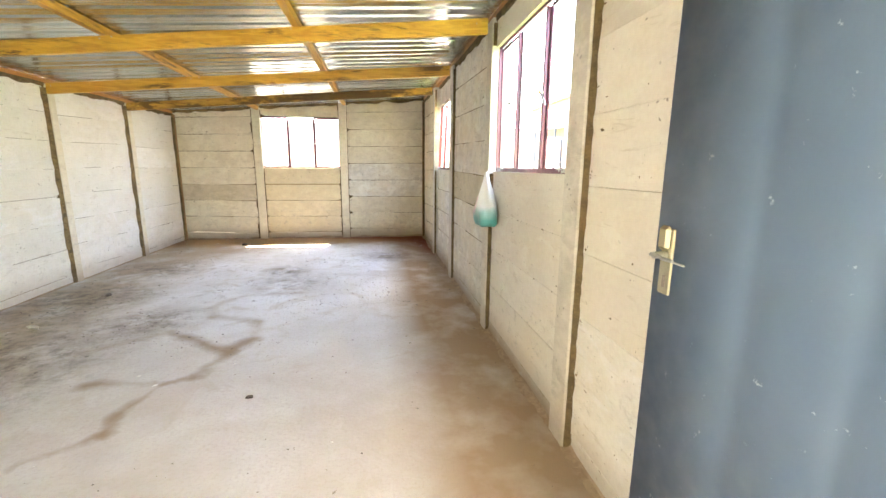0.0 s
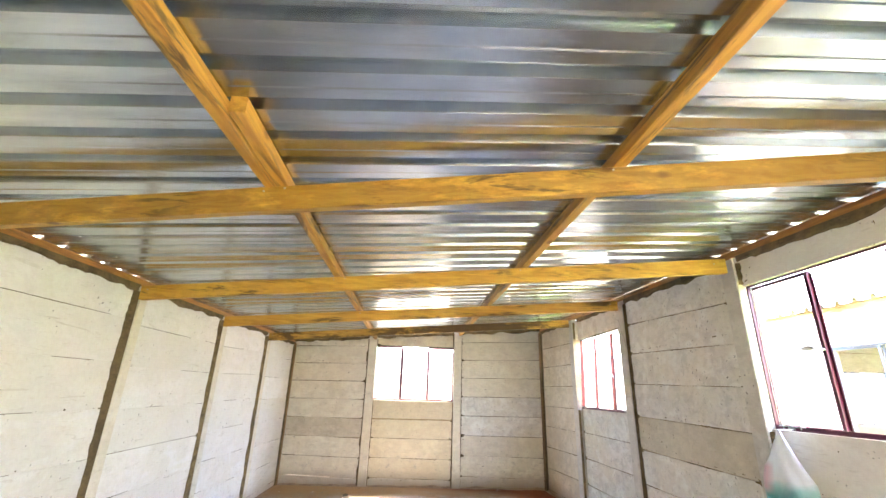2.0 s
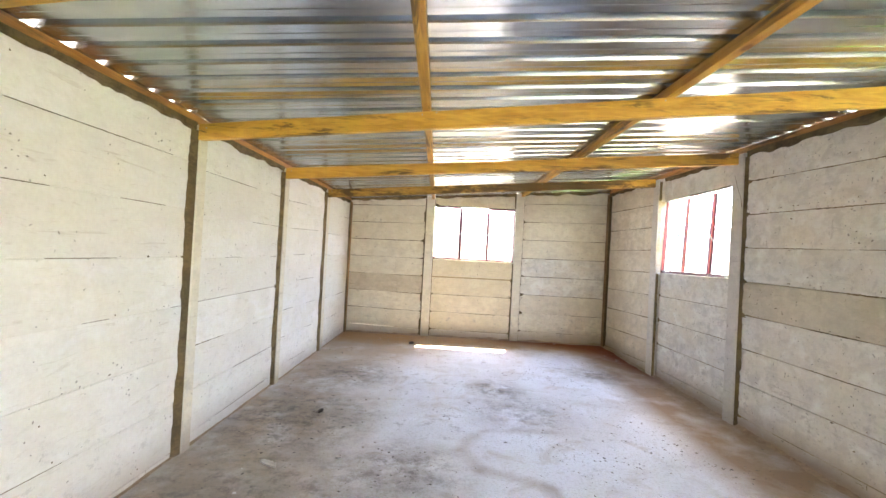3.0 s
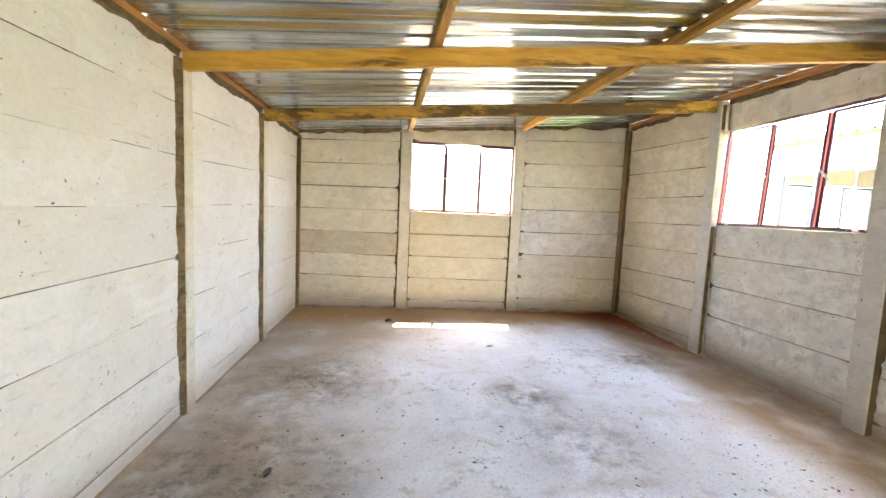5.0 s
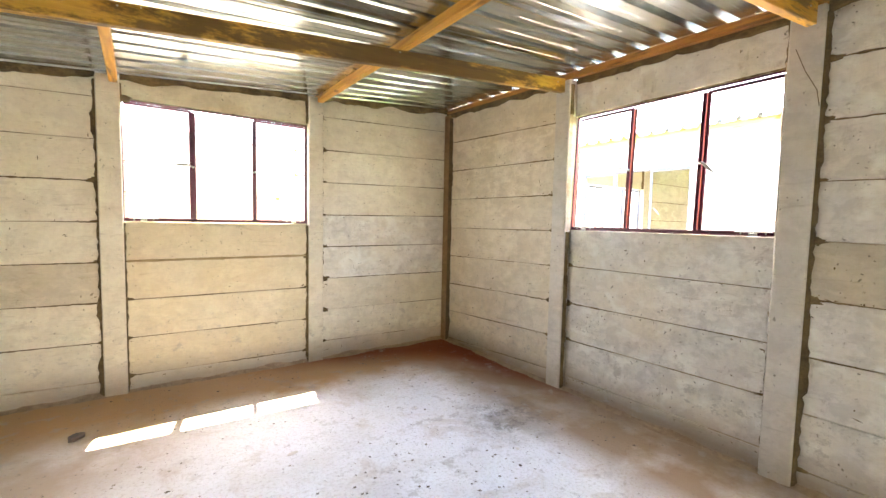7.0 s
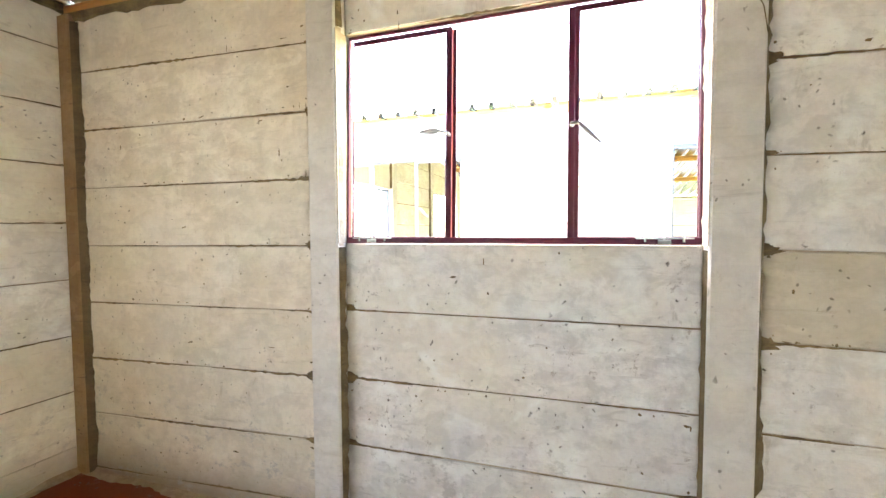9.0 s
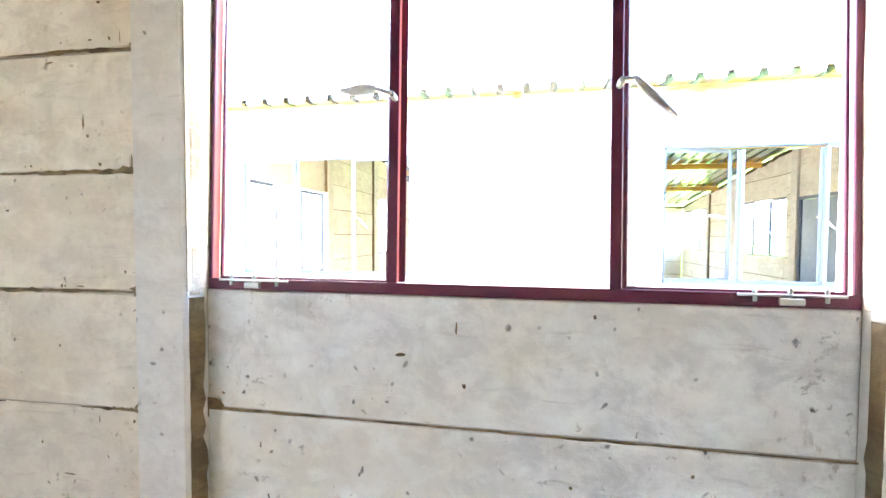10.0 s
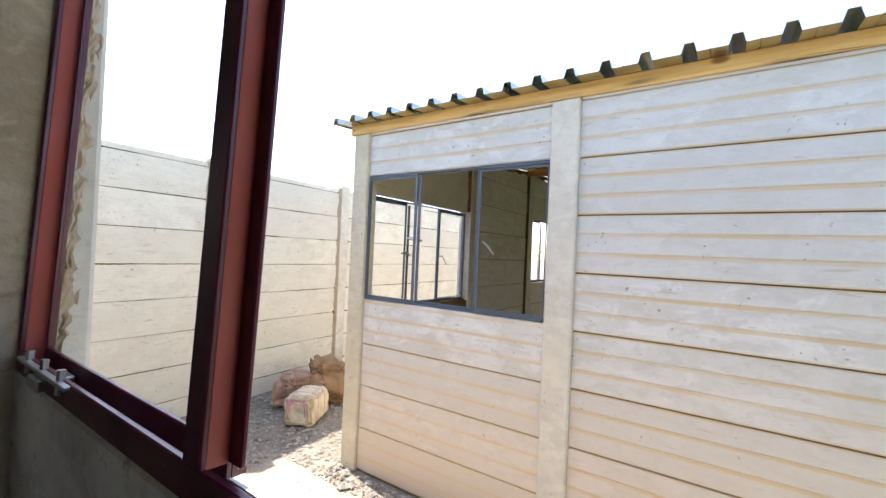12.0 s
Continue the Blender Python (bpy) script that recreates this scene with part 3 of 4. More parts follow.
    if chip_list:
        bm = bmesh.new()
        for s0, s1, z0, z1, dn, much in joint_list:
            prev = None
            m = int((s1 - s0) / 0.02)
            for q in range(m + 1):
                s, z = s0 + (s1 - s0) * q / m, z0 + (z1 - z0) * q / m
                amp = noise.noise(Vector((s * 2.2, z * 7, s0))) + 0.2 * (much * 2 - 1)
                cur = None
                if amp > 0:
                    up, dn2 = 0.0012 + 0.010 * much * amp * rng.random(), 0.0012 + 0.013 * much * amp * rng.random()
                    cur = (bm.verts.new((s, dn - 0.0014, z - dn2)), bm.verts.new((s, dn - 0.0014, z + up)))
                    if prev:
                        bm.faces.new((prev[0], cur[0], cur[1], prev[1]))
                prev = cur
        for s0, s1, z0, z1, dn, much in joint_list:
            for s, z, way in ((s0, z0, 1), (s1, z1, -1)):
                if rng.random() > 0.55 * much + 0.1:
                    continue
                reach, up = rng.uniform(0.03, 0.085), rng.uniform(0.010, 0.030)
                ring = [bm.verts.new((s, dn - 0.0016, z - up)), bm.verts.new((s, dn - 0.0016, z + up))]
                for q in range(1, 8):
                    a = math.pi / 2 - math.pi * q / 8
                    k = rng.uniform(0.45, 1.0)
                    ring.append(bm.verts.new((s + way * (0.012 + reach * math.cos(a) * k), dn - 0.0012, z + up * math.sin(a) * rng.uniform(0.5, 1.1))))
                bm.faces.new(ring if way < 0 else ring[::-1])
        for s, z, dn in chip_list:
            if z < 0.02:
                continue
            ln, hh, tilt = rng.uniform(0.005, 0.024) * rng.choice((0.5, 1, 1)), rng.uniform(0.0015, 0.006), rng.uniform(-0.25, 0.25)
            ring = []
            kind = rng.random()
            if kind < 0.6:
                ln = hh = rng.uniform(0.002, 0.006)
            for q in range(9):
                a = math.tau * q / 9
                u, w = math.cos(a) * ln * rng.uniform(0.6, 1), math.sin(a) * hh * rng.uniform(0.5, 1.2)
                u, w = (w * 0.7, u) if kind > 0.9 else (u, w + u * tilt)
                ring.append(bm.verts.new((s + u, dn - 0.0012, z + w)))
            bm.faces.new(ring)
        tagged(part("chips", bm, MORTAR, wall), kind="stuff")
    for p in posts:
        a, b = p[:2]
        bm = bmesh.new()
        top = roof((a + b) / 2) - 0.01 + post_top
        box(bm, (a, -post_in, z_ground - 0.2), (b, T + post_out, top), 0.007)
        part("post", bm, p[4] if len(p) > 4 else POST, wall)
        if seams:
            bm = bmesh.new()
            for s, side in ((a, -1), (b, 1)):
                if side in p[2]:
                    hole = next((w for s0, s1, w, _ in bays if w and abs((s1 if side < 0 else s0) - s) < 0.01), None)
                    for za, zb in ((0.0, hole[0] - 0.015), (hole[1] + 0.01, top - 0.04)) if hole else ((0.0, top - 0.04),):
                        if zb > za + 0.05:
                            seam(bm, s, za, zb, -post_in, side, rng, (p[3] if len(p) > 3 else 0.03) if side < 0 or len(p) < 4 else 0.007)
            if bm.verts:
                part("mortar_seam", bm, seam_m or MORTAR, wall)
            else:
                bm.free()
            for s, side in ((a, -1), (b, 1)):
                hole = next((w for s0, s1, w, _ in bays if w and abs((s1 if side < 0 else s0) - s) < 0.01), None)
                if hole and len(hole) > 2:
                    # mortar skin on the reveal; its brown also puts dimmer light into the colour
                    bm = bmesh.new()
                    seam(bm, s, hole[0] - 0.01, hole[1] + 0.01, -post_in, side, rng, 0.008)
                    n0, n1 = -post_in + 0.004, hole[2] + 0.02
                    box(bm, (s - (0 if side > 0 else 0.0035), n0, hole[0]), (s + (0.0035 if side > 0 else 0), n1, hole[1]), 0.001)
                    part("reveal_mortar", bm, ROUGH, wall, "rough beige mortar on the reveal, browned to dim its light")
    if seams and topping:
        bm = bmesh.new()
        for s0, s1, win, sliver in bays:
            n = int((s1 - s0) / 0.04)
            prev = None
            for i in range(n + 1):
                s = s0 + (s1 - s0) * i / n
                t = roof(s) + 0.004
                w = max(0.012, 0.045 + 0.035 * noise.noise(Vector((s * 5, s0, 5))) + rng.uniform(-0.006, 0.006))
                out = win[3] if win and len(win) > 3 else 0
                cur = [bm.verts.new((s, out - 0.012, t)), bm.verts.new((s, out - 0.009, t - w * 0.7)), bm.verts.new((s, out - 0.001, t - w))]
                if prev:
                    for j in (0, 1):
                        bm.faces.new((prev[j], prev[j + 1], cur[j + 1], cur[j]))
                prev = cur
        part("mortar_topping", bm, MORTAR, wall)
    return wall


def steel_window(width, height, material, name, label, open_first=0.0, lights=(1 / 3, 2 / 3)):
    """A three-light steel window: local x along its width, y outwards, z up from the sill; the outer lights are casements."""
    win = new(name)
    tagged(win, label, "window", kind="structure")
    bm = bmesh.new()
    w = 0.026
    for a, b in (((0, 0, 0), (width, 0.006, w)), ((0, 0, height - 0.014), (width, 0.006, height)), ((0, 0, w), (0.008, 0.006, height - 0.014)), ((width - 0.018, 0, w), (width, 0.006, height - 0.014))):
        box(bm, a, b, 0.0012)
    for a, b in (((0, 0.006, 0), (width, 0.026, 0.007)), ((0, 0.006, height - 0.006), (width, 0.024, height)), ((width - 0.006, 0.006, 0.006), (width, 0.024, height - 0.006))):
        box(bm, a, b)
    frame_part = part("window_frame", bm, material, win)
    bm = bmesh.new()
    box(bm, (0, 0.006, 0.006), (0.0065, 0.026, height - 0.006))
    part("jamb_web", bm, MAROON_LIT if name == "window_1" else material, frame_part, "jamb web, its light put into a brighter red" if name == "window_1" else "")
    m1, m2 = width * lights[0], width * lights[1]
    for m in (m1, m2):
        bm = bmesh.new()
        box(bm, (m - 0.015, -0.002, w), (m + 0.0085, 0.003, height - w), 0.0012)
        box(bm, (m + 0.003, 0.018, w), (m + 0.0225, 0.022, height - w), 0.001)
        bar = part("mullion", bm, material, win)
        bm = bmesh.new()
        box(bm, (m + 0.003, 0.003, w), (m + 0.0075, 0.018, height - w))
        part("mullion_web", bm, MAROON_LIT if name == "window_1" else material, bar, "mullion web, its light put into a brighter red" if name == "window_1" else "")
    for i, (a, b) in enumerate(((0.012, m1 - 0.004), (m2 + 0.004, width - 0.012))):
        sash = new("casement")
        sash.parent = win
        hinge = a if i == 0 else b
        sash.matrix_basis = pose(hinge, 0.0235, 0, 0, 0, open_first if i == 0 else 0)
        bm = bmesh.new()
        s = 0.022
        x0, x1 = a - hinge, b - hinge
        z0, z1 = 0.008, height - 0.010
        for c, d in (((x0, 0, z0), (x1, 0.005, z0 + s)), ((x0, 0, z1 - s), (x1, 0.005, z1)), ((x0, 0, z0 + s), (x0 + (0.006 if i == 0 else s), 0.005, z1 - s)), ((x1 - (s if i == 0 else 0.006), 0, z0 + s), (x1, 0.005, z1 - s))):
            box(bm, c, d, 0.001)
        for c, d in (((x0, 0.005, z0), (x1, 0.016, z0 + 0.005)), ((x0, 0.005, z1 - 0.005), (x1, 0.016, z1)), ((x0, 0.005, z0 + 0.005), (x0 + 0.005, 0.009, z1 - 0.005)), ((x1 - 0.005, 0.005, z0 + 0.005), (x1, 0.009, z1 - 0.005))):
            box(bm, c, d)
        part("sash", bm, material, sash)
        # lever handle on the mullion side
        bm = bmesh.new()
        hx = (m1 if i == 0 else m2) - hinge
        d = -1 if i == 0 else 1
        zc = height * 0.487
        box(bm, (hx - 0.008, -0.024, zc - 0.018), (hx + 0.008, -0.016, zc + 0.022), 0.003)
        part("handle_plate", bm, material, sash)
        bm = bmesh.new()
        rod(bm, (hx, -0.022, zc), (hx, -0.055, zc), 0.007)
        p0, p1, p2 = Vector((hx, -0.052, zc)), Vector((hx + d * (0.035 if i == 0 else 0.022), -0.056, zc + (0.012 if i == 0 else 0.001))), Vector((hx + d * (0.12 if i == 0 else 0.10), -0.05, zc + (0.014 if i == 0 else -0.075)))
        rod(bm, p0, p1, 0.006)
        ring0 = []
        for k in range(7):
            u = k / 6
            p = p1.lerp(p2, u)
            r = 0.006 + 0.008 * math.sin(math.pi * min(1, u * 0.95 + 0.12))
            ring = [bm.verts.new(p + Vector((0, math.cos(q) * 0.004, math.sin(q) * r))) for q in [math.tau * j / 8 for j in range(8)]]
            if ring0:
                for j in range(8):
                    bm.faces.new((ring0[j], ring0[(j + 1) % 8], ring[(j + 1) % 8], ring[j]))
            else:
                bm.faces.new(ring[::-1])
            ring0 = ring
        bm.faces.new(ring0)
        part("handle", bm, STEEL, sash, "dull metal lever handle")
        bm = bmesh.new()
        sx = x0 + 0.02 if i == 0 else x1 - 0.20
        box(bm, (sx, -0.030, z0 + 0.012), (sx + 0.18, -0.018, z0 + 0.017), 0.001)
        for u in (0.03, 0.09, 0.15):
            rod(bm, (sx + u, -0.024, z0 + 0.002), (sx + u, -0.024, z0 + 0.028), 0.004, 6)
        box(bm, (sx + 0.07, -0.034, z0 - 0.004), (sx + 0.11, 0.0, z0 + 0.010), 0.002)
        part("peg_stay", bm, STEEL, sash, "dull metal peg stay with holes")
    return win


# ---- the room ----
W, Y0, Y1 = 4.33, 0.06, 8.0
SILL, HEAD = 1.300, 2.195


def roof_z(x, y):
    """The underside of the roof sheets over the room."""
    return 2.585 + 0.079 * x + (0.025 + 0.004 * x) * (y - 8.0)


def wall_top(x, y):
    return roof_z(x, y) - 0.055


rng = random.Random(4)
RIGHT_POSTS = [(6.285, 6.425), (4.775, 4.918), (3.12, 3.26), (1.62, 1.78)]
LEFT_POSTS = [(6.54, 6.68), (5.10, 5.24), (3.66, 3.80), (2.20, 2.34), (0.74, 0.88)]
win_z = (SILL, HEAD)

# walls: frames with s along, n outwards
right_m = Matrix(((0, 1, 0, 0), (1, 0, 0, 0), (0, 0, 1, 0), (0, 0, 0, 1)))
wall_right = cast_wall("wall_right", right_m,
          [(6.425, 8.0, None, None), (4.918, 6.285, (SILL, HEAD, 0.028, 0.046), (5.2, 6.1, 0.115)), (3.26, 4.775, None, (4.0, 4.7, 0.400)), (1.78, 3.12, win_z, None), (0.0, 1.62, None, None)],
          [(7.91, 8.0, (-1,), 0.03, CORNER)] + [(a, b, (-1, 1), 0.017) for a, b in RIGHT_POSTS], lambda s: wall_top(0, s), 0, 0.092, rng, "whitewashed wall of cast concrete slabs between posts", chips=16, slab=MOTTLED, stained=((3.26, 0.95, 1.3, DULL), (6.425, -0.3, 3.0, BROWNED), (0.0, -0.3, 0.66, SMOOTH), (1.78, 0.0, 3.0, SKIMMED), (0.0, 0.0, 3.0, SKIMMED)),
          tilts={6.425: (0.118, 0.293, 0.026, 0.313), 4.918: (0.125, 0.297, 0.105, 0.301), 3.26: (0.12, 0.285, 0.10, 0.297), 0.0: (0.094, 0.290, 0.094, 0.290)})
bm = bmesh.new()
for (s0, z0), (s1, z1) in (((4.886, 2.253), (4.84, 2.13)), ((4.84, 2.13), (4.79, 2.03)), ((4.79, 2.03), (4.777, 1.95))):
    rod(bm, (s0, -0.0352, z0), (s1, -0.0352, z1), 0.0018, 5)
part("crack", bm, MORTAR, wall_right, "thin dark line running down the post")
left_m = Matrix(((0, -1, 0, -W), (1, 0, 0, 0), (0, 0, 1, 0), (0, 0, 0, 1)))
cast_wall("wall_left", left_m,
          [(6.66, 8.0, None, None), (5.22, 6.58, None, None), (3.78, 5.14, None, None), (2.32, 3.70, None, None), (0.86, 2.24, None, None), (0.0, 0.78, None, None)],
          [(7.95, 8.0, (-1,), 0.03, CORNER)] + [(a + 0.035, b - 0.01, (-1, 1), 0.048, CREAM) for a, b in LEFT_POSTS], lambda s: wall_top(-W, s), 0, 0.075, rng, "whitewashed wall of cast concrete slabs between posts", chips=4, slab=SMOOTH, core_m=SMOOTH, gaps=(0.0006, 0.001, 0.0018, 0.003),
          tilts={2.32: (0.054, 0.306, 0.032, 0.311), 3.78: (0.078, 0.298, 0.095, 0.295), 5.22: (0.143, 0.285, 0.10, 0.301)})
back_m = Matrix(((1, 0, 0, 0), (0, 1, 0, Y1), (0, 0, 1, 0), (0, 0, 0, 1)))
wall_back = cast_wall("wall_back", back_m,
          [(-1.42, 0.06, None, None), (-2.91, -1.555, win_z, None), (-W - 0.06, -3.05, None, (-4.2, -3.5, 0.132))],
          [(-1.555, -1.42, (-1, 1), 0.016, CREAM), (-3.05, -2.91, (-1, 1), 0.016, CREAM)], lambda s: roof_z(s, 8) - 0.001, 0, 0.092, rng, "cream whitewashed end wall of cast concrete slabs", chips=6, slab=CREAM,
          stained=((-W - 0.06, 0.6, 1.0, DULL), (-2.91, 0.0, 3.0, SUN_BOUNCE), (-1.42, 0.75, 1.4, MOTTLED)),
          tilts={-W - 0.06: (0.153, 0.283, 0.107, 0.296), -2.91: (0.125, 0.291, 0.11, 0.297), -1.42: (0.173, 0.303, 0.145, 0.315)})
bm = bmesh.new()
prev = None
for q in range(68):
    x = -2.90 + 1.335 * q / 67
    z, h = 1.004 + 0.004 * (x + 2.2), 0.010 + 0.007 * noise.noise(Vector((x * 9, 1, 2))) + 0.004 * noise.noise(Vector((x * 40, 1, 2)))
    cur = [bm.verts.new((x, -0.0028, z - h)), bm.verts.new((x, -0.007, z)), bm.verts.new((x, -0.0028, z + h * 0.8))]
    if prev:
        for k in (0, 1):
            bm.faces.new((prev[k], cur[k], cur[k + 1], prev[k + 1]))
    prev = cur
part("mortar_joint", bm, BROWNED_MORTAR, wall_back, "ragged tan mortar joint")
front_m = Matrix(((1, 0, 0, 0), (0, -1, 0, Y0), (0, 0, 1, 0), (0, 0, 0, 1)))
cast_wall("wall_front", front_m,
          [(-W - 0.06, -2.0, None, None)], [(-2.0, -1.9, (-1,)), (-0.10, 0.0, ())], lambda s: roof_z(s, 0) - 0.015, 0, 0.092, rng, "cast concrete slab wall beside the doorway")

bm = bmesh.new()
box(bm, (-W, Y0 - 0.3, -0.16), (0.0, Y1, 0.0))
floor = part("floor", bm, floor_material())
tagged(floor, "stained grey screed floor with brown dirt along the walls", "floor", kind="structure")

# windows
def place_window(win, m):
    win.matrix_world = m
    return win


WIN_LEAN = 2.4                         # degrees by which the head of the first window leans outwards
red_label = "maroon painted three-light steel window without glass"
w1 = steel_window(1.365, HEAD - SILL, MAROON, "window_1", red_label, lights=(0.3418, 0.6860))
place_window(w1, Matrix(((0, 1, 0, 0.0305), (-1, 0, 0, 6.279), (0, 0, 1, SILL), (0, 0, 0, 1))) @ pose(0, 0, 0, -WIN_LEAN))
w3 = steel_window(1.34, HEAD - SILL, MAROON, "window_2", red_label)
place_window(w3, Matrix(((0, 1, 0, 0.022), (-1, 0, 0, 3.12), (0, 0, 1, SILL), (0, 0, 0, 1))))
wb = steel_window(1.355, HEAD - SILL, MAROON, "window_3", red_label + " in the end wall")
place_window(wb, Matrix(((1, 0, 0, -2.91), (0, 1, 0, Y1 + 0.022), (0, 0, 1, SILL), (0, 0, 0, 1))))


bm = bmesh.new()
rr = random.Random(31)
prev = None
for i in range(110):
    z = SILL - 0.02 + i * 0.0084
    w = 0.028 + 0.007 * noise.noise(Vector((0, z * 14, 2))) + rr.uniform(-0.005, 0.005)
    w = min(w, 0.106 - (0.060 + (z - SILL) * 0.036))
    cur = []
    for k in range(9):
        pit = 0.010 * max(0, noise.noise(Vector((k * 0.8, z * 60, 4)))) + 0.006 * noise.noise(Vector((k * 0.5, z * 25, 7)))
        cur.append(bm.verts.new((0.060 + (z - SILL) * 0.036 + w * k / 8, 6.276 + 0.0125 * (k / 8) ** 1.5 + (pit if 0 < k < 8 else 0), z)))
    if prev:
        for k in range(8):
            bm.faces.new((prev[k], cur[k], cur[k + 1], prev[k + 1]))
    prev = cur
tagged(part("trim", bm, ROUGH), "broken brown mortar beside the window frame", "mortar", kind="structure")


def mud_line(x0, y0, x1, y1, nx, ny, name, size=1.0):
    """A ragged line of dried mud where the wall meets the floor; (nx, ny) points into the room."""
    bm = bmesh.new()
    length = math.hypot(x1 - x0, y1 - y0)
    m = int(length / 0.03)
    prev = None
    for q in range(m + 1):
        x, y = x0 + (x1 - x0) * q / m, y0 + (y1 - y0) * q / m
        a = 0.022 + 0.020 * noise.noise(Vector((x * 4, y * 4, 1))) + rr.uniform(-0.003, 0.004)
        b = 0.040 + 0.035 * noise.noise(Vector((x * 3, y * 3, 6))) + rr.uniform(-0.006, 0.008)
        a, b = max(0.004, a * size), max(0.008, b * size)
        cur = [bm.verts.new((x + nx * o, y + ny * o, z)) for o, z in ((0.001, a), (0.010, a * 0.45), (0.5 * b, 0.006), (b, 0.0008))]
        if prev:
            for k in range(3):
                bm.faces.new((prev[k], prev[k + 1], cur[k + 1], cur[k]))
        prev = cur
    tagged(part(name, bm, MUD), "ragged line of dried mud at the foot of the wall", "mud", kind="structure")


mud_line(0.0, 0.1, 0.0, 7.95, -1, 0, "baseboard")
mud_line(-W, 0.1, -W, 7.98, 1, 0, "baseboard", 0.4)
mud_line(-W, 8.0, 0.0, 8.0, 0, -1, "baseboard")

# ---- roof of the room ----
def sheeting(name, x0, x1, y0, y1, z_of, label, steps=36, up=0.036):
    """Box-rib roof sheets: ribs along x every 171 mm across y."""
    pitch = 0.1715
    bm = bmesh.new()
    ys = []
    y = y0
    while y < y1:
        for dy, h in ((0.0, 0.0), (0.058, 0.0), (0.061, 0.003), (0.066, 0.0), (0.110, 0.0), (0.122, up), (0.157, up), (0.169, 0.0)):
            ys.append((y + dy, h))
        y += pitch
    cols = []
    for i in range(steps + 1):
        x = x0 + (x1 - x0) * i / steps
        cols.append([bm.verts.new((x, yy, z_of(x, yy) + h + 0.002 * noise.noise(Vector((x * 2.2, yy * 3, 1))))) for yy, h in ys])
    for a, b in zip(cols, cols[1:]):
        for j in range(len(ys) - 1):
            bm.faces.new((a[j], b[j], b[j + 1], a[j + 1]))
    ob = part(name, bm, ZINC)
    tagged(ob, label, "ceiling", kind="structure")
    sol = ob.modifiers.new("thickness", "SOLIDIFY")
    sol.thickness, sol.offset = 0.0015, 1
    return ob


# reach to y -1.3 and x 0.20 is unseen, added to block light
sheeting("ceiling", -W - 0.22, 0.20, -1.3, 8.38, roof_z, "shiny galvanised box-rib roof sheets seen from below")


def beam(name, a, b, width, depth, material, label, category="beam", group=""):
    """A sawn beam whose top runs from a to b."""
    a, b = Vector(a), Vector(b)
    base = new(name)
    d = b - a
    flat = Vector((d.x, d.y, 0)).normalized()
    side = Vector((-flat.y, flat.x, 0)) * width / 2
    bm = bmesh.new()
    n = 6
    for i in range(n + 1):
        p = a.lerp(b, i / n) - a
        wob = Vector((0, 0, 0.003 * noise.noise(Vector((a.x + i, a.y, 2)))))
        for s, z in ((-1, 0), (1, 0), (1, -depth), (-1, -depth)):
            bm.verts.new(p + wob + side * s + Vector((0, 0, z)))
    bm.verts.ensure_lookup_table()
    v = bm.verts
    for i in range(n):
        for j in range(4):
            k = (j + 1) % 4
            bm.faces.new((v[4 * i + j], v[4 * i + k], v[4 * i + 4 + k], v[4 * i + 4 + j]))
    bm.faces.new((v[3], v[2], v[1], v[0]))
    bm.faces.new((v[4 * n], v[4 * n + 1], v[4 * n + 2], v[4 * n + 3]))
    bmesh.ops.recalc_face_normals(bm, faces=bm.faces[:])
    bpy.data.objects.remove(base)
    bmesh.ops.bevel(bm, geom=[e for e in bm.edges if abs((e.verts[0].co - e.verts[1].co).normalized().dot(d.normalized())) > 0.9], offset=0.003, segments=1, affect="EDGES")
    ob = part(name, bm, material)
    ob.location = a
    return tagged(ob, label, category, group)


def nails(ob, places):
    """Bright nail heads on the side of a rafter, at places measured from its origin."""
    for p in places:
        bm = bmesh.new()
        rod(bm, p, Vector(p) + Vector((0, -0.004, 0)), 0.004, 8)
        part("nail", bm, STEEL, ob, "shiny nail head")


PUR = 0.062                            # depth of the purlins between rafters and sheets
for i, ((ly, _), (ry, _)) in enumerate(zip(LEFT_POSTS[:4], RIGHT_POSTS)):
    ly, ry = ly + 0.05, ry + 0.05
    raf = beam("rafter", (-W + 0.03, ly, roof_z(-W, ly) - PUR), (-0.06, ry, roof_z(0, ry) - PUR), 0.042, 0.105, (PINE_MOULD, PINE_X, PINE_X, PINE_SPOT)[i],
         ("mould-spotted " if i in (0, 3) else "") + "sawn pine rafter across the room under the purlins", group="rafters under the roof")
    run = Vector((W - 0.09, ry - ly, roof_z(0, ry) - roof_z(-W, ly)))
    nails(raf, [run * u + Vector((0, -0.021, -d)) for u, d in ((0.012, 0.03), (0.345, 0.02), (0.365, 0.012), (0.665, 0.014), (0.98, 0.035))])
beam("rafter", (-W + 0.03, 0.80, roof_z(-W, 0.8) - PUR), (-0.02, 0.30, roof_z(0, 0.3) - PUR), 0.042, 0.105, PINE_X, "sawn pine rafter beside the doorway", group="rafters under the roof")
for xa, ya, xb, yb in ((-2.82, -1.2, -2.82, 2.08), (-2.758, 1.55, -2.955, 8.30), (-1.45, -1.2, -1.45, 8.30)):
    beam("purlin", (xa, ya, roof_z(xa, ya) - 0.003), (xb, yb, roof_z(xb, yb) - 0.003), 0.05, PUR - 0.006, PINE_Y, "orange-brown pine purlin running under the roof sheets", group="purlins under the roof")
for x in (-W - 0.025, 0.025):
    beam("wall_plate", (x, -1.2, roof_z(x, -1.2) - 0.003), (x, 7.99, roof_z(x, 7.99) - 0.003), 0.055, 0.052, PLATE_Y, "dark-stained pine plate lying on top of the slab wall", group="wall plates")

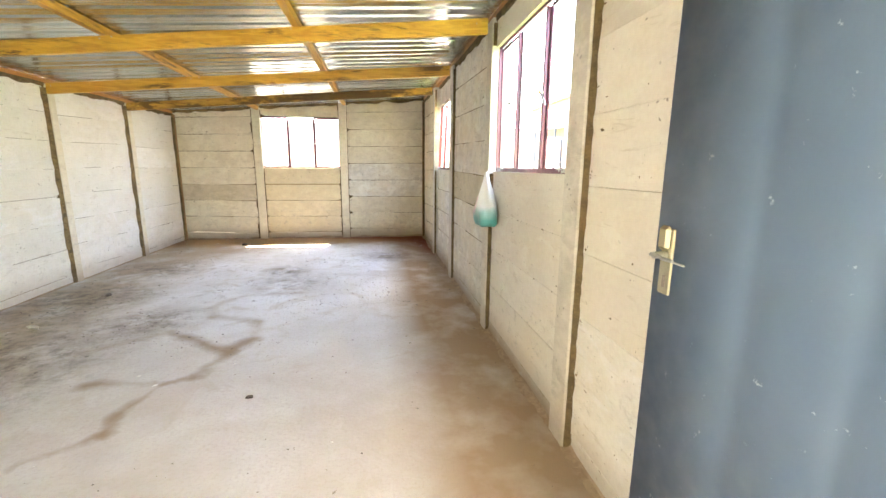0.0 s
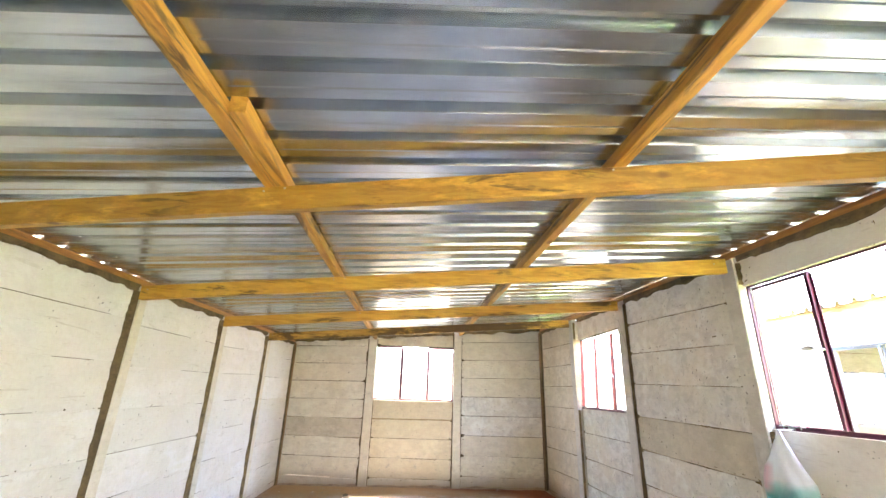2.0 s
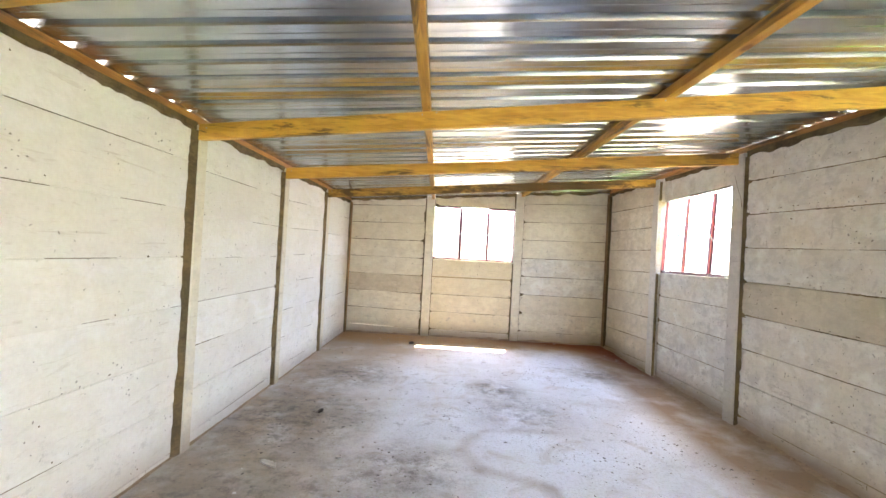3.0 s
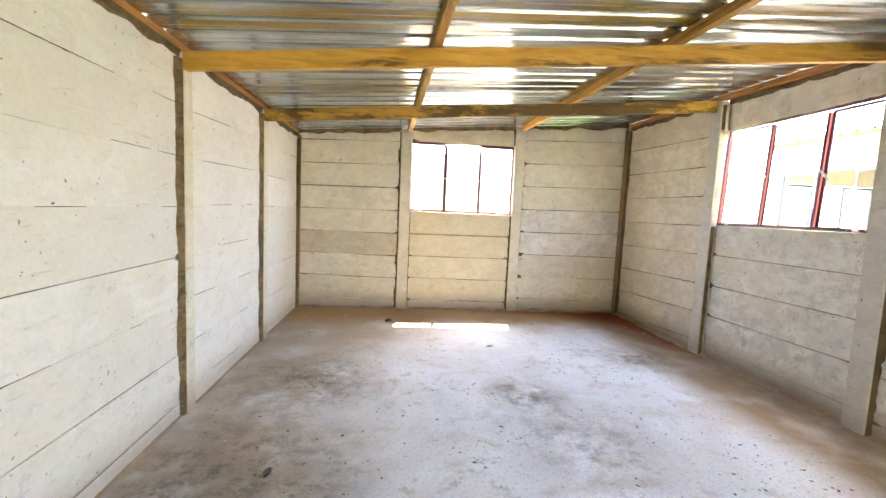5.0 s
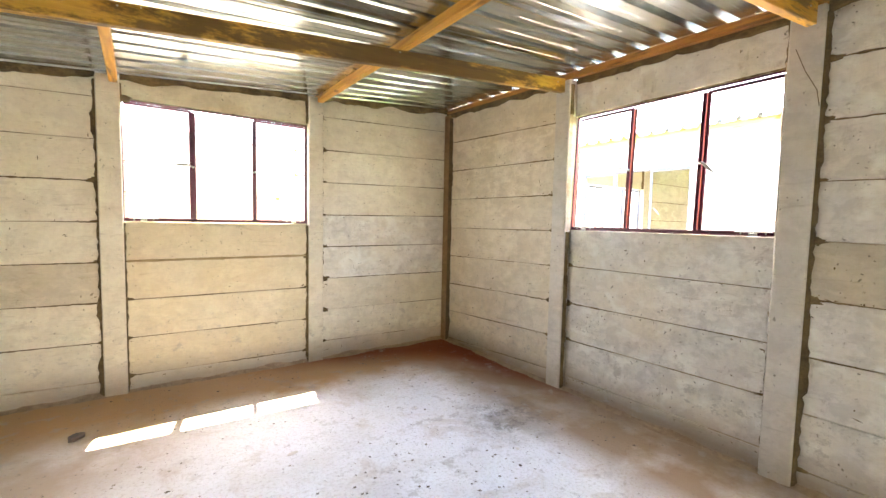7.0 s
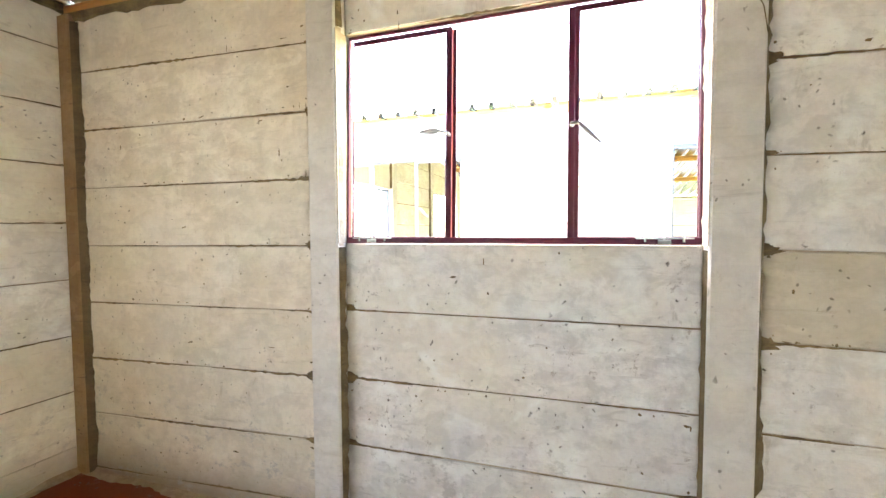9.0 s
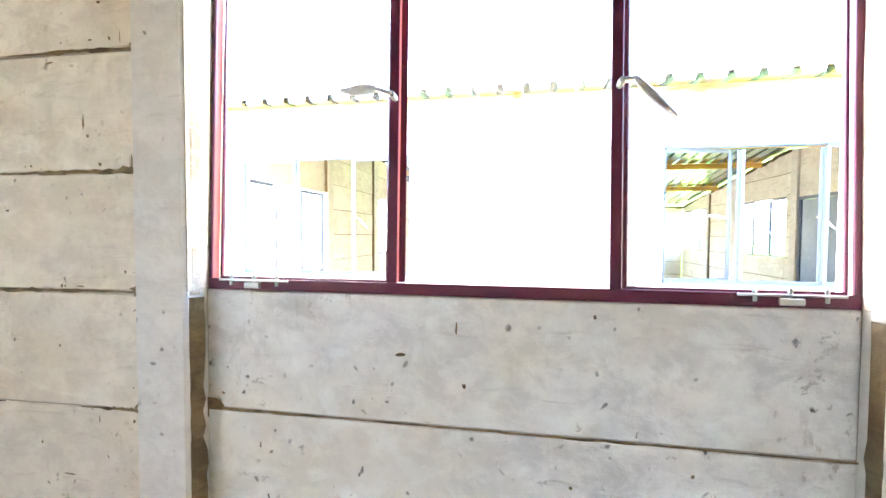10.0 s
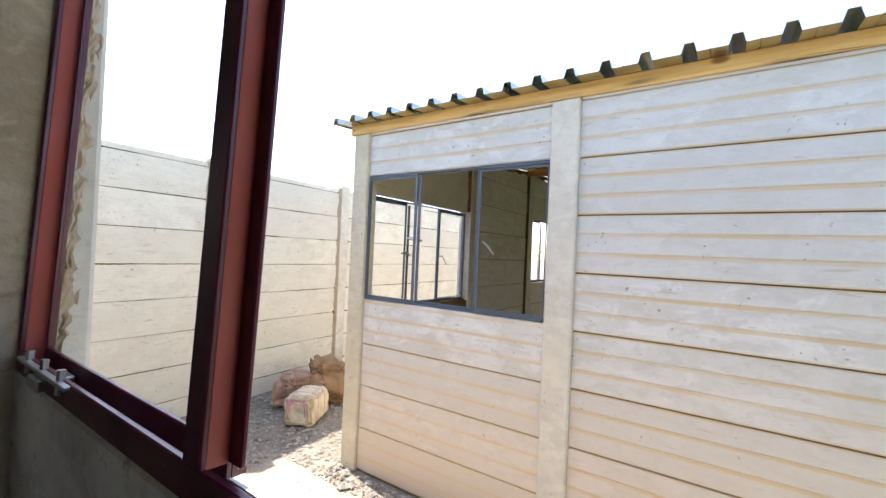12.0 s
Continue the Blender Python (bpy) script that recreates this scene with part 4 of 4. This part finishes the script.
# ---- open door ----
door = new("door_1")
tagged(door, "blue-grey pressed steel door standing open against the wall", "door", kind="structure")
door.matrix_world = pose(-0.141, -0.018, 0.022, 0, 0, 0.5)
bm = bmesh.new()
DW, DH, DT = 0.905, 2.02, 0.038
prof = [(0.0, 0.0)]
for c in (0.23, 0.43, 0.63):
    prof += [(c - 0.034, 0.0), (c - 0.022, 0.002), (c - 0.008, 0.0045), (c + 0.008, 0.0045), (c + 0.022, 0.002), (c + 0.034, 0.0)]
prof += [(DW, 0.0)]
lo = [bm.verts.new((-DT + d, y, 0)) for y, d in prof]
hi = [bm.verts.new((-DT + d, y, DH)) for y, d in prof]
lo2 = [bm.verts.new((-d, y, 0)) for y, d in prof]
hi2 = [bm.verts.new((-d, y, DH)) for y, d in prof]
for i in range(len(prof) - 1):
    bm.faces.new((lo[i + 1], lo[i], hi[i], hi[i + 1]))
    bm.faces.new((lo2[i], lo2[i + 1], hi2[i + 1], hi2[i]))
    bm.faces.new((hi[i], hi2[i], hi2[i + 1], hi[i + 1]))
    bm.faces.new((lo[i + 1], lo2[i + 1], lo2[i], lo[i]))
bm.faces.new((lo[-1], hi[-1], hi2[-1], lo2[-1]))
bm.faces.new((lo[0], lo2[0], hi2[0], hi[0]))
bmesh.ops.recalc_face_normals(bm, faces=bm.faces[:])
leaf = part("leaf", bm, DOOR_PAINT, door)
for f in leaf.data.polygons:
    f.use_smooth = len(f.vertices) == 4 and abs(f.normal.x) > 0.9
bm = bmesh.new()
hy = DW - 0.046
box(bm, (-DT - 0.006, hy - 0.021, 1.0), (-DT + 0.001, hy + 0.021, 1.165), 0.003)
part("handle_plate", bm, BRASS, door, "dull brass handle plate")
bm = bmesh.new()
box(bm, (-DT - 0.0075, hy - 0.005, 1.018), (-DT - 0.005, hy + 0.005, 1.048), 0.001)
part("keyhole", bm, CRUMBS, door, "dark keyhole slot")
bm = bmesh.new()
rod(bm, (-DT, hy, 1.10), (-DT - 0.040, hy, 1.10), 0.009, 12)
box(bm, (-DT - 0.046, hy - 0.030, 1.0955), (-DT - 0.036, hy + 0.014, 1.1055), 0.004)
box(bm, (-DT - 0.046, hy - 0.072, 1.095), (-DT - 0.038, hy - 0.028, 1.103), 0.003)
box(bm, (-DT - 0.045, hy - 0.108, 1.0945), (-DT - 0.040, hy - 0.070, 1.100), 0.002)
part("lever", bm, STEEL, door, "dull metal lever")
bm = bmesh.new()
box(bm, (-DT - 0.022, hy - 0.019, 1.112), (-DT - 0.005, hy + 0.019, 1.172), 0.008)
part("lock_knob", bm, BRASS, door, "worn brass lock boss")

bm = bmesh.new()
for a, b in (((-0.14, Y0 - 0.07, 0), (-0.10, Y0 + 0.005, 2.08)), ((-1.90, Y0 - 0.07, 0), (-1.86, Y0 + 0.005, 2.08)), ((-1.86, Y0 - 0.07, 2.04), (-0.14, Y0 + 0.005, 2.08))):
    box(bm, a, b, 0.002)
tagged(part("door_frame", bm, DOOR_PAINT), "blue-grey steel frame of the open doorway", "door frame", kind="structure")

# ---- yard ----
G = -0.11
bm = bmesh.new()
bmesh.ops.create_grid(bm, x_segments=4, y_segments=4, size=300)
for v in bm.verts:
    v.co.z = G
ground = part("ground", bm, SOIL)
tagged(ground, "dusty pale soil of the yard with gravel", "ground", kind="structure")

# ---- the neighbouring building ----
HX, HE, HS, HXF = 2.065, 7.75, 1.80, 9.85


def house_z(x):
    return 2.395 + 0.0795 * (x - HX) if x < 5.9 else 2.70 - 0.135 * (x - 5.9)


hr = random.Random(9)
hz = (1.127, 2.006)
house_l = Matrix(((0, -1, 0, HX + T), (1, 0, 0, 0), (0, 0, 1, 0), (0, 0, 0, 1)))
cast_wall("house_wall_front", house_l,
          [(6.32, 7.675, hz, None), (4.785, 6.17, None, None), (3.27, 4.64, hz, None), (HS, 3.12, None, None)],
          [(7.675, 7.815, (), 0.03, DULL), (6.17, 6.32, ()), (4.64, 4.785, ()), (3.12, 3.27, ())], lambda s: 2.325, G, 0.204, hr,
          "fluted whitewashed slab wall of the neighbouring building", fluted=True, seams=False, post_out=0.028, pitch=0.30, core_m=CORNER, gaps=(0.0015, 0.002, 0.0028))
house_n = Matrix(((1, 0, 0, 0), (0, 1, 0, HE), (0, 0, 1, 0), (0, 0, 0, 1)))
cast_wall("house_wall_end", house_n,
          [(2.20, 3.60, (1.02, 1.905), None), (3.74, 5.14, None, None), (5.28, 6.70, hz, None), (6.84, 8.3, None, None), (8.44, HXF, hz, None)],
          [(3.60, 3.74, (1, -1)), (5.14, 5.28, (1, -1)), (6.70, 6.84, (1,)), (8.30, 8.44, (1,))], lambda s: house_z(s) - 0.03, G, -0.08, hr,
          "slab end wall of the neighbouring building", core_m=CORNER, gaps=(0.003, 0.004, 0.006))
house_s = Matrix(((1, 0, 0, 0), (0, -1, 0, HS), (0, 0, 1, 0), (0, 0, 0, 1)))
cast_wall("house_wall_side", house_s,
          [(HX + T, 3.3, None, None), (3.44, 4.6, None, None), (5.80, 5.95, None, None), (5.95, 7.30, hz, None), (7.45, 8.4, None, None), (8.52, HXF, hz, None)],
          [(3.30, 3.44, (1, -1)), (4.60, 4.74, (1, -1)), (5.66, 5.80, (1,)), (7.30, 7.45, (1, -1)), (8.4, 8.52, (1, -1))], lambda s: house_z(s) - 0.03, G, -0.08, hr,
          "inner slab wall of the neighbouring building with a door", core_m=CORNER, gaps=(0.003, 0.004, 0.006))
bm = bmesh.new()
box(bm, (4.74, HS - 0.05, 1.98), (5.66, HS, 2.4), tops=(2.58, 2.64, 2.64, 2.58))
tagged(part("house_lintel", bm, PANEL), "concrete slab above the door", "wall", kind="structure")
house_e = Matrix(((0, 1, 0, HXF), (1, 0, 0, 0), (0, 0, 1, 0), (0, 0, 0, 1)))
cast_wall("house_wall_far", house_e, [(HS, 3.2, None, None), (3.34, 4.7, hz, None), (4.84, 6.2, None, None), (6.34, HE, None, None)],
          [(3.2, 3.34, (1,)), (4.7, 4.84, (1,)), (6.2, 6.34, (1,))], lambda s: house_z(HXF) - 0.03, G, -0.08, hr, "far slab wall of the neighbouring building", core_m=CORNER, gaps=(0.003, 0.004, 0.006))
bm = bmesh.new()
box(bm, (HX + T, HS, G - 0.1), (HXF, HE, -0.03))
tagged(part("house_floor", bm, JOINT), "grey concrete floor of the neighbouring building", "floor", kind="structure")
sheeting("house_roof", HX - 0.13, 5.9, HS - 0.2, HE + 0.10, lambda x, y: house_z(x), "box-rib metal roof sheets with open rib ends", 14, 0.043)
sheeting("house_roof", 5.9, HXF + 0.2, HS - 0.2, HE + 0.10, lambda x, y: house_z(x), "box-rib metal roof sheets with open rib ends", 14, 0.043)
blue_label = "blue-grey three-light steel window without glass"
h1 = steel_window(1.355, hz[1] - hz[0], BLUE_FRAME, "window_4", blue_label)
h1.matrix_world = Matrix(((0, -1, 0, HX + 0.028), (-1, 0, 0, 7.675), (0, 0, 1, hz[0]), (0, 0, 0, 1))) 
h2 = steel_window(1.37, hz[1] - hz[0], BLUE_FRAME, "window_5", blue_label + " with one casement ajar", -13)
h2.matrix_world = Matrix(((0, -1, 0, HX + 0.028), (-1, 0, 0, 4.64), (0, 0, 1, hz[0]), (0, 0, 0, 1)))
dark_label = "dark three-light steel window in the far wall"
he = steel_window(1.385, hz[1] - hz[0], BLUE_FRAME, "window_6", dark_label)
he.matrix_world = Matrix(((1, 0, 0, 2.20), (0, 1, 0, HE + 0.022), (0, 0, 1, 1.02), (0, 0, 0, 1)))
for nm, x in (("window_7", 5.28), ("window_8", 8.44)):
    c = copy_thing(he, Matrix(((1, 0, 0, x), (0, 1, 0, HE + 0.022), (0, 0, 1, hz[0]), (0, 0, 0, 1))))
    c.name = nm
for nm, x in (("window_9", 5.95), ("window_10", 8.52)):
    c = copy_thing(he, Matrix(((-1, 0, 0, x + 1.37), (0, -1, 0, HS - 0.022), (0, 0, 1, hz[0]), (0, 0, 0, 1))))
    c.name = nm
house_door = new("door_2")
tagged(house_door, "closed dark blue-grey steel door in the slab wall", "door", kind="structure")
bm = bmesh.new()
box(bm, (4.79, HS - 0.035, -0.03), (5.61, HS - 0.005, 1.93), 0.003)
part("leaf", bm, DOOR_PAINT, house_door)
bm = bmesh.new()
for a, b in (((4.74, HS - 0.05, -0.03), (4.785, HS + 0.01, 1.98)), ((5.615, HS - 0.05, -0.03), (5.66, HS + 0.01, 1.98)), ((4.785, HS - 0.05, 1.935), (5.615, HS + 0.01, 1.98))):
    box(bm, a, b, 0.002)
part("door_frame", bm, BLUE_FRAME, house_door)
# paler pine: the overexposed look of the eaves put into the colour
PINE_PALE = timber("washed_out_pine", (0.74, 0.47, 0.17), (0.60, 0.35, 0.11), 1)
beam("eaves_beam", (HX + 0.012, HS - 0.1, 2.394), (HX + 0.012, 7.87, 2.394), 0.045, 0.072, PINE_PALE, "honey-coloured pine beam under the rib ends", group="")
for x in (3.6, 5.1, 6.6, 8.1):
    beam("purlin", (x, HS, house_z(x) - 0.003), (x, HE, house_z(x) - 0.003), 0.05, 0.08, PINE_Y, "pine purlin inside the neighbouring building", group="purlins in the neighbouring building")

# ---- boundary wall ----
FY = 9.62
fence_m = pose(3.5, FY, 0, 0, 0, 2.5) @ pose(-3.5, 0, 0)
fr = random.Random(5)
fx = [1.87 + 1.66 * k for k in range(-5, 6)]
cast_wall("boundary_wall", fence_m, [(a + 0.14, b, None, None) for a, b in zip(fx, fx[1:])], [(a, a + 0.14, (-1,), 0.03) for a in fx],
          lambda s: 2.235, G, G + 0.18, fr, "cream cast slab boundary wall with square posts", topping=False, seam_m=ROUGH, post_top=0.06, slab=LIME, chips=3)

# unseen wall, added to keep sky light out of the doorway
sky_block = cast_wall("boundary_wall_front", Matrix(((1, 0, 0, 0), (0, -1, 0, -1.6), (0, 0, 1, 0), (0, 0, 0, 1))), [(-9.0, 8.0, None, None)], [], lambda s: 2.5, G, G + 0.18, fr,
                        "unseen cast slab wall added before the doorway to block sky light", seams=False)

# ---- a plastic bag hanging from the window ----
def plastic():
    n = Nodes("thin_plastic", 0.3)
    co = n.coords(shuffle=False)
    sep = n.node("ShaderNodeSeparateXYZ", i0=co)
    z = sep.node.outputs[2]
    h = n.math("ADD", n.node("ShaderNodeMapRange", Value=z, i1=-0.4, i2=0.0), n.math("MULTIPLY", n.noise(co, 9, 3), 0.18))
    n.color(n.ramp(h, (0.22, (0.06, 0.36, 0.34)), (0.36, (0.30, 0.58, 0.56)), (0.46, (0.82, 0.84, 0.85))))
    pink = n.math("MULTIPLY", n.node("ShaderNodeMapRange", Value=sep.node.outputs[1], i1=0.02, i2=0.07), n.node("ShaderNodeMapRange", Value=n.math("ABSOLUTE", n.node("ShaderNodeMath", sets=(("op", "ADD"),), i0=z, i1=0.25)), i1=0.09, i2=0.05))
    n.color(n.mix(n.math("MULTIPLY", pink, 0.7), n.b.inputs["Base Color"].links[0].from_socket, (0.75, 0.28, 0.36)))
    n.b.inputs["Transmission Weight"].default_value = 0.25
    n.bump(n.noise(n.coords((1, 1, 0.4), shuffle=False), 22, 4), 0.6, 0.01)
    return n.m


bm = bmesh.new()
prev = None
levels = [(0.0, 0.008, 0.006), (-0.03, 0.016, 0.012), (-0.08, 0.032, 0.022), (-0.14, 0.052, 0.036), (-0.20, 0.072, 0.050), (-0.26, 0.090, 0.060), (-0.31, 0.098, 0.066), (-0.37, 0.100, 0.064), (-0.395, 0.086, 0.052), (-0.402, 0.03, 0.018)]
for z, ry, rx in [(z, ry * 1.25, rx * 1.2) for z, ry, rx in levels]:
    ring = []
    for j in range(28):
        q = math.tau * j / 28
        f = 1 + 0.13 * math.sin(q * 5 + z * 16) + 0.07 * math.sin(q * 9 - z * 30)
        ring.append(bm.verts.new((math.cos(q) * rx * f, math.sin(q) * ry * f * 1.22, z + 0.006 * math.sin(q * 3))))
    if prev:
        for j in range(28):
            bm.faces.new((prev[j], ring[j], ring[(j + 1) % 28], prev[(j + 1) % 28]))
    prev = ring
bm.faces.new(prev)
bag = part("plastic_bag", bm, plastic())
bag.location = (-0.085, 2.98, 1.30)
for f in bag.data.polygons:
    f.use_smooth = True
tagged(bag, "knotted plastic bag, white above and turquoise below, hanging by the window", "bag")
bm = bmesh.new()
rod(bm, (0.085, 0.0, 0.006), (0.0, 0.0, 0.004), 0.003)
part("nail", bm, STEEL, bag)


# ---- sacks by the boundary wall ----
def sack(at, size, turn, c1, c2, label, seed, slump=1.0):
    n = Nodes("woven_sack", 0.8)
    co = n.coords(shuffle=False)
    wave = n.node("ShaderNodeTexWave", Vector=n.coords((1, 0.3, 1), shuffle=False), Scale=2.4, Distortion=2.5)
    n.color(n.mix(n.ramp(wave, (0.93, 0.0), (0.97, 0.8)), n.ramp(n.noise(co, 9, 4), (0.3, tuple(v * 0.75 for v in c1)), (0.7, c1)), c2))
    n.bump(n.noise(co, 14, 5), 0.8, 0.03)
    bm = bmesh.new()
    bmesh.ops.create_icosphere(bm, subdivisions=5, radius=1)
    for v in bm.verts:
        p = v.co.copy()
        q = Vector([math.copysign(abs(c) ** (0.30 + 0.20 * slump), c) for c in p])
        k = 1 + slump * (0.34 * noise.noise(p * 1.4 + Vector((seed, 0, 0))) - 0.42 * abs(noise.noise(p * 2.6 + Vector((seed, 3, 0))))) - 0.20 * abs(noise.noise(p * 6 + Vector((0, seed, 0)))) + 0.03 * noise.noise(p * 15 + Vector((0, seed, 0)))
        v.co = Vector((q.x * size[0] * k, q.y * size[1] * k, max(-size[2], q.z * size[2] * k)))
    ob = part("sack", bm, n.m)
    for f in ob.data.polygons:
        f.use_smooth = True
    ob.matrix_world = pose(at[0], at[1], at[2] + size[2], 0, 0, turn)
    return tagged(ob, label, "sack", "sacks by the boundary wall")


sack((2.40, 8.66, G), (0.21, 0.14, 0.14), 25, (0.70, 0.60, 0.42), (0.50, 0.22, 0.30), "pale full woven sack with pink stripes on the gravel", 1, 0.3)
sack((2.60, 9.02, G), (0.24, 0.17, 0.17), -30, (0.42, 0.27, 0.19), (0.33, 0.17, 0.15), "crumpled reddish-brown sack against the wall", 2)
sack((2.90, 9.00, G), (0.27, 0.18, 0.21), 60, (0.36, 0.22, 0.11), (0.28, 0.16, 0.08), "brown slumped sack against the wall", 5)


# ---- loose stones and rubbish ----
def scatter(name, count, region, sizes, material, label, category, seed, z=0.0, flat=0.5, dense=None):
    r = random.Random(seed)
    verts, faces = [], []
    base = [(1, 0, 0), (-1, 0, 0), (0, 1, 0), (0, -1, 0), (0, 0, 1), (0, 0, -1)]
    tris = [(0, 2, 4), (2, 1, 4), (1, 3, 4), (3, 0, 4), (2, 0, 5), (1, 2, 5), (3, 1, 5), (0, 3, 5)]
    made = 0
    while made < count:
        x, y = r.uniform(*region[0]), r.uniform(*region[1])
        if dense and r.random() > dense(x, y):
            continue
        made += 1
        s = sizes[0] * (sizes[1] / sizes[0]) ** (r.random() ** 2.5)
        a = r.uniform(0, math.tau)
        k = len(verts)
        for bx, by, bz in base:
            px, py, pz = bx * s * r.uniform(0.6, 1.3), by * s * r.uniform(0.4, 1.0), bz * s * flat * r.uniform(0.5, 1)
            verts.append((x + px * math.cos(a) - py * math.sin(a), y + px * math.sin(a) + py * math.cos(a), z + s * flat * 0.4 + pz))
        faces += [tuple(k + i for i in t) for t in tris]
    me = bpy.data.meshes.new(name)
    me.from_pydata(verts, [], faces)
    me.materials.append(material)
    return tagged(new(name, me), label, category, kind="stuff")


scatter("gravel", 16000, ((0.2, 3.9), (4.0, 9.55)), (0.006, 0.030), STONES, "loose grey-brown gravel on the soil of the yard", "gravel", 11, G,
        dense=lambda x, y: (0 if (x > HX - 0.02 and y < HE + 0.1) else (1.0 if y > 8.25 or x > HX - 0.22 else 0.05)))
scatter("pebbles", 420, ((HX - 0.24, HX - 0.03), (5.2, 7.85)), (0.012, 0.042), STONES, "dark grey pebbles heaped along the foot of the slab wall", "gravel", 15, G + 0.004, 0.7)
scatter("floor_debris", 3000, ((-W + 0.1, -0.1), (0.4, 7.9)), (0.003, 0.014), CRUMBS, "small dark crumbs of dirt scattered on the floor", "debris", 12, 0.0, 0.4,
        dense=lambda x, y: (0.1 if y < 3 else 1.0) * max(0.06, noise.noise(Vector((x * 1.6, y * 1.6, 4))) * 1.5 + 0.3))
scatter("pale_scraps", 60, ((-W + 0.2, -0.3), (0.6, 7.6)), (0.006, 0.022), SCRAP, "pale paper and plaster scraps on the floor", "debris", 13, 0.0, 0.25)


def scrap(at, size, turn, material, label, seed, curl=0.4):
    """A curled flake of rubbish lying on the floor."""
    bm = bmesh.new()
    n, m = 8, 4
    grid = []
    for i in range(n + 1):
        u = i / n * 2 - 1
        w = math.sqrt(max(0.02, 1 - u * u)) * (1 + 0.3 * noise.noise(Vector((u * 3, seed, 0))))
        grid.append([bm.verts.new((u * size[0], (j / m * 2 - 1) * w * size[1], 0.002 + curl * size[1] * ((j / m * 2 - 1) ** 2) + 0.3 * size[1] * abs(noise.noise(Vector((u * 2, j, seed)))))) for j in range(m + 1)])
    for a, b in zip(grid, grid[1:]):
        for j in range(m):
            bm.faces.new((a[j], b[j], b[j + 1], a[j + 1]))
    ob = part("scrap", bm, material)
    ob.matrix_world = pose(at[0], at[1], 0, 0, 0, turn)
    sol = ob.modifiers.new("thickness", "SOLIDIFY")
    sol.thickness = 0.002
    return tagged(ob, label, "rubbish")


scrap((-3.70, 3.63), (0.065, 0.022), -25, SCRAP, "curled pale plaster flake on the dusty floor", 1, 0.8)
scrap((-3.29, 3.77), (0.022, 0.016), 40, SCRAP, "small crumpled white paper on the floor", 2, 1.0)
scrap((-2.10, 6.47), (0.030, 0.014), 10, SCRAP, "small white paper scrap on the floor", 3)
scrap((-3.13, 7.31), (0.040, 0.025), 30, CRUMBS, "dark clod of dirt near the end wall", 4, 1.2)
scrap((-3.64, 4.52), (0.030, 0.018), 70, CRUMBS, "dark flake of dirt on the floor", 5, 1.0)
scrap((-1.65, 2.29), (0.018, 0.012), 15, CRUMBS, "small dark leaf on the floor", 6, 1.0)


def grass():
    """Sunlit weeds in the alley beside the second window."""
    n = Nodes("grass_blades", 0.6)
    n.color(n.ramp(n.node("ShaderNodeNewGeometry", out=8), (0.0, (0.10, 0.26, 0.02)), (1.0, (0.24, 0.40, 0.04))))
    r = random.Random(21)
    verts, faces = [], []
    for _ in range(60000):
        x, y = r.uniform(0.22, 2.0), r.uniform(0.2, 4.2)
        if r.random() < 0.4:
            x, y = r.uniform(0.22, 6.0), r.uniform(-1.5, 1.7)
        if noise.noise(Vector((x * 1.3, y * 1.3, 9))) < -0.25:
            continue
        h, a, w = r.uniform(0.05, 0.17), r.uniform(0, math.tau), r.uniform(0.012, 0.024)
        dx, dy = math.cos(a) * w, math.sin(a) * w
        lx, ly = r.uniform(-0.05, 0.05), r.uniform(-0.05, 0.05)
        k = len(verts)
        verts += [(x - dx, y - dy, G - 0.01), (x + dx, y + dy, G - 0.01), (x + lx, y + ly, G + h)]
        faces.append((k, k + 1, k + 2))
    me = bpy.data.meshes.new("grass")
    me.from_pydata(verts, [], faces)
    me.materials.append(n.m)
    tagged(new("grass", me), "short green weeds in the sunny alley between the buildings", "grass", kind="stuff")


grass()
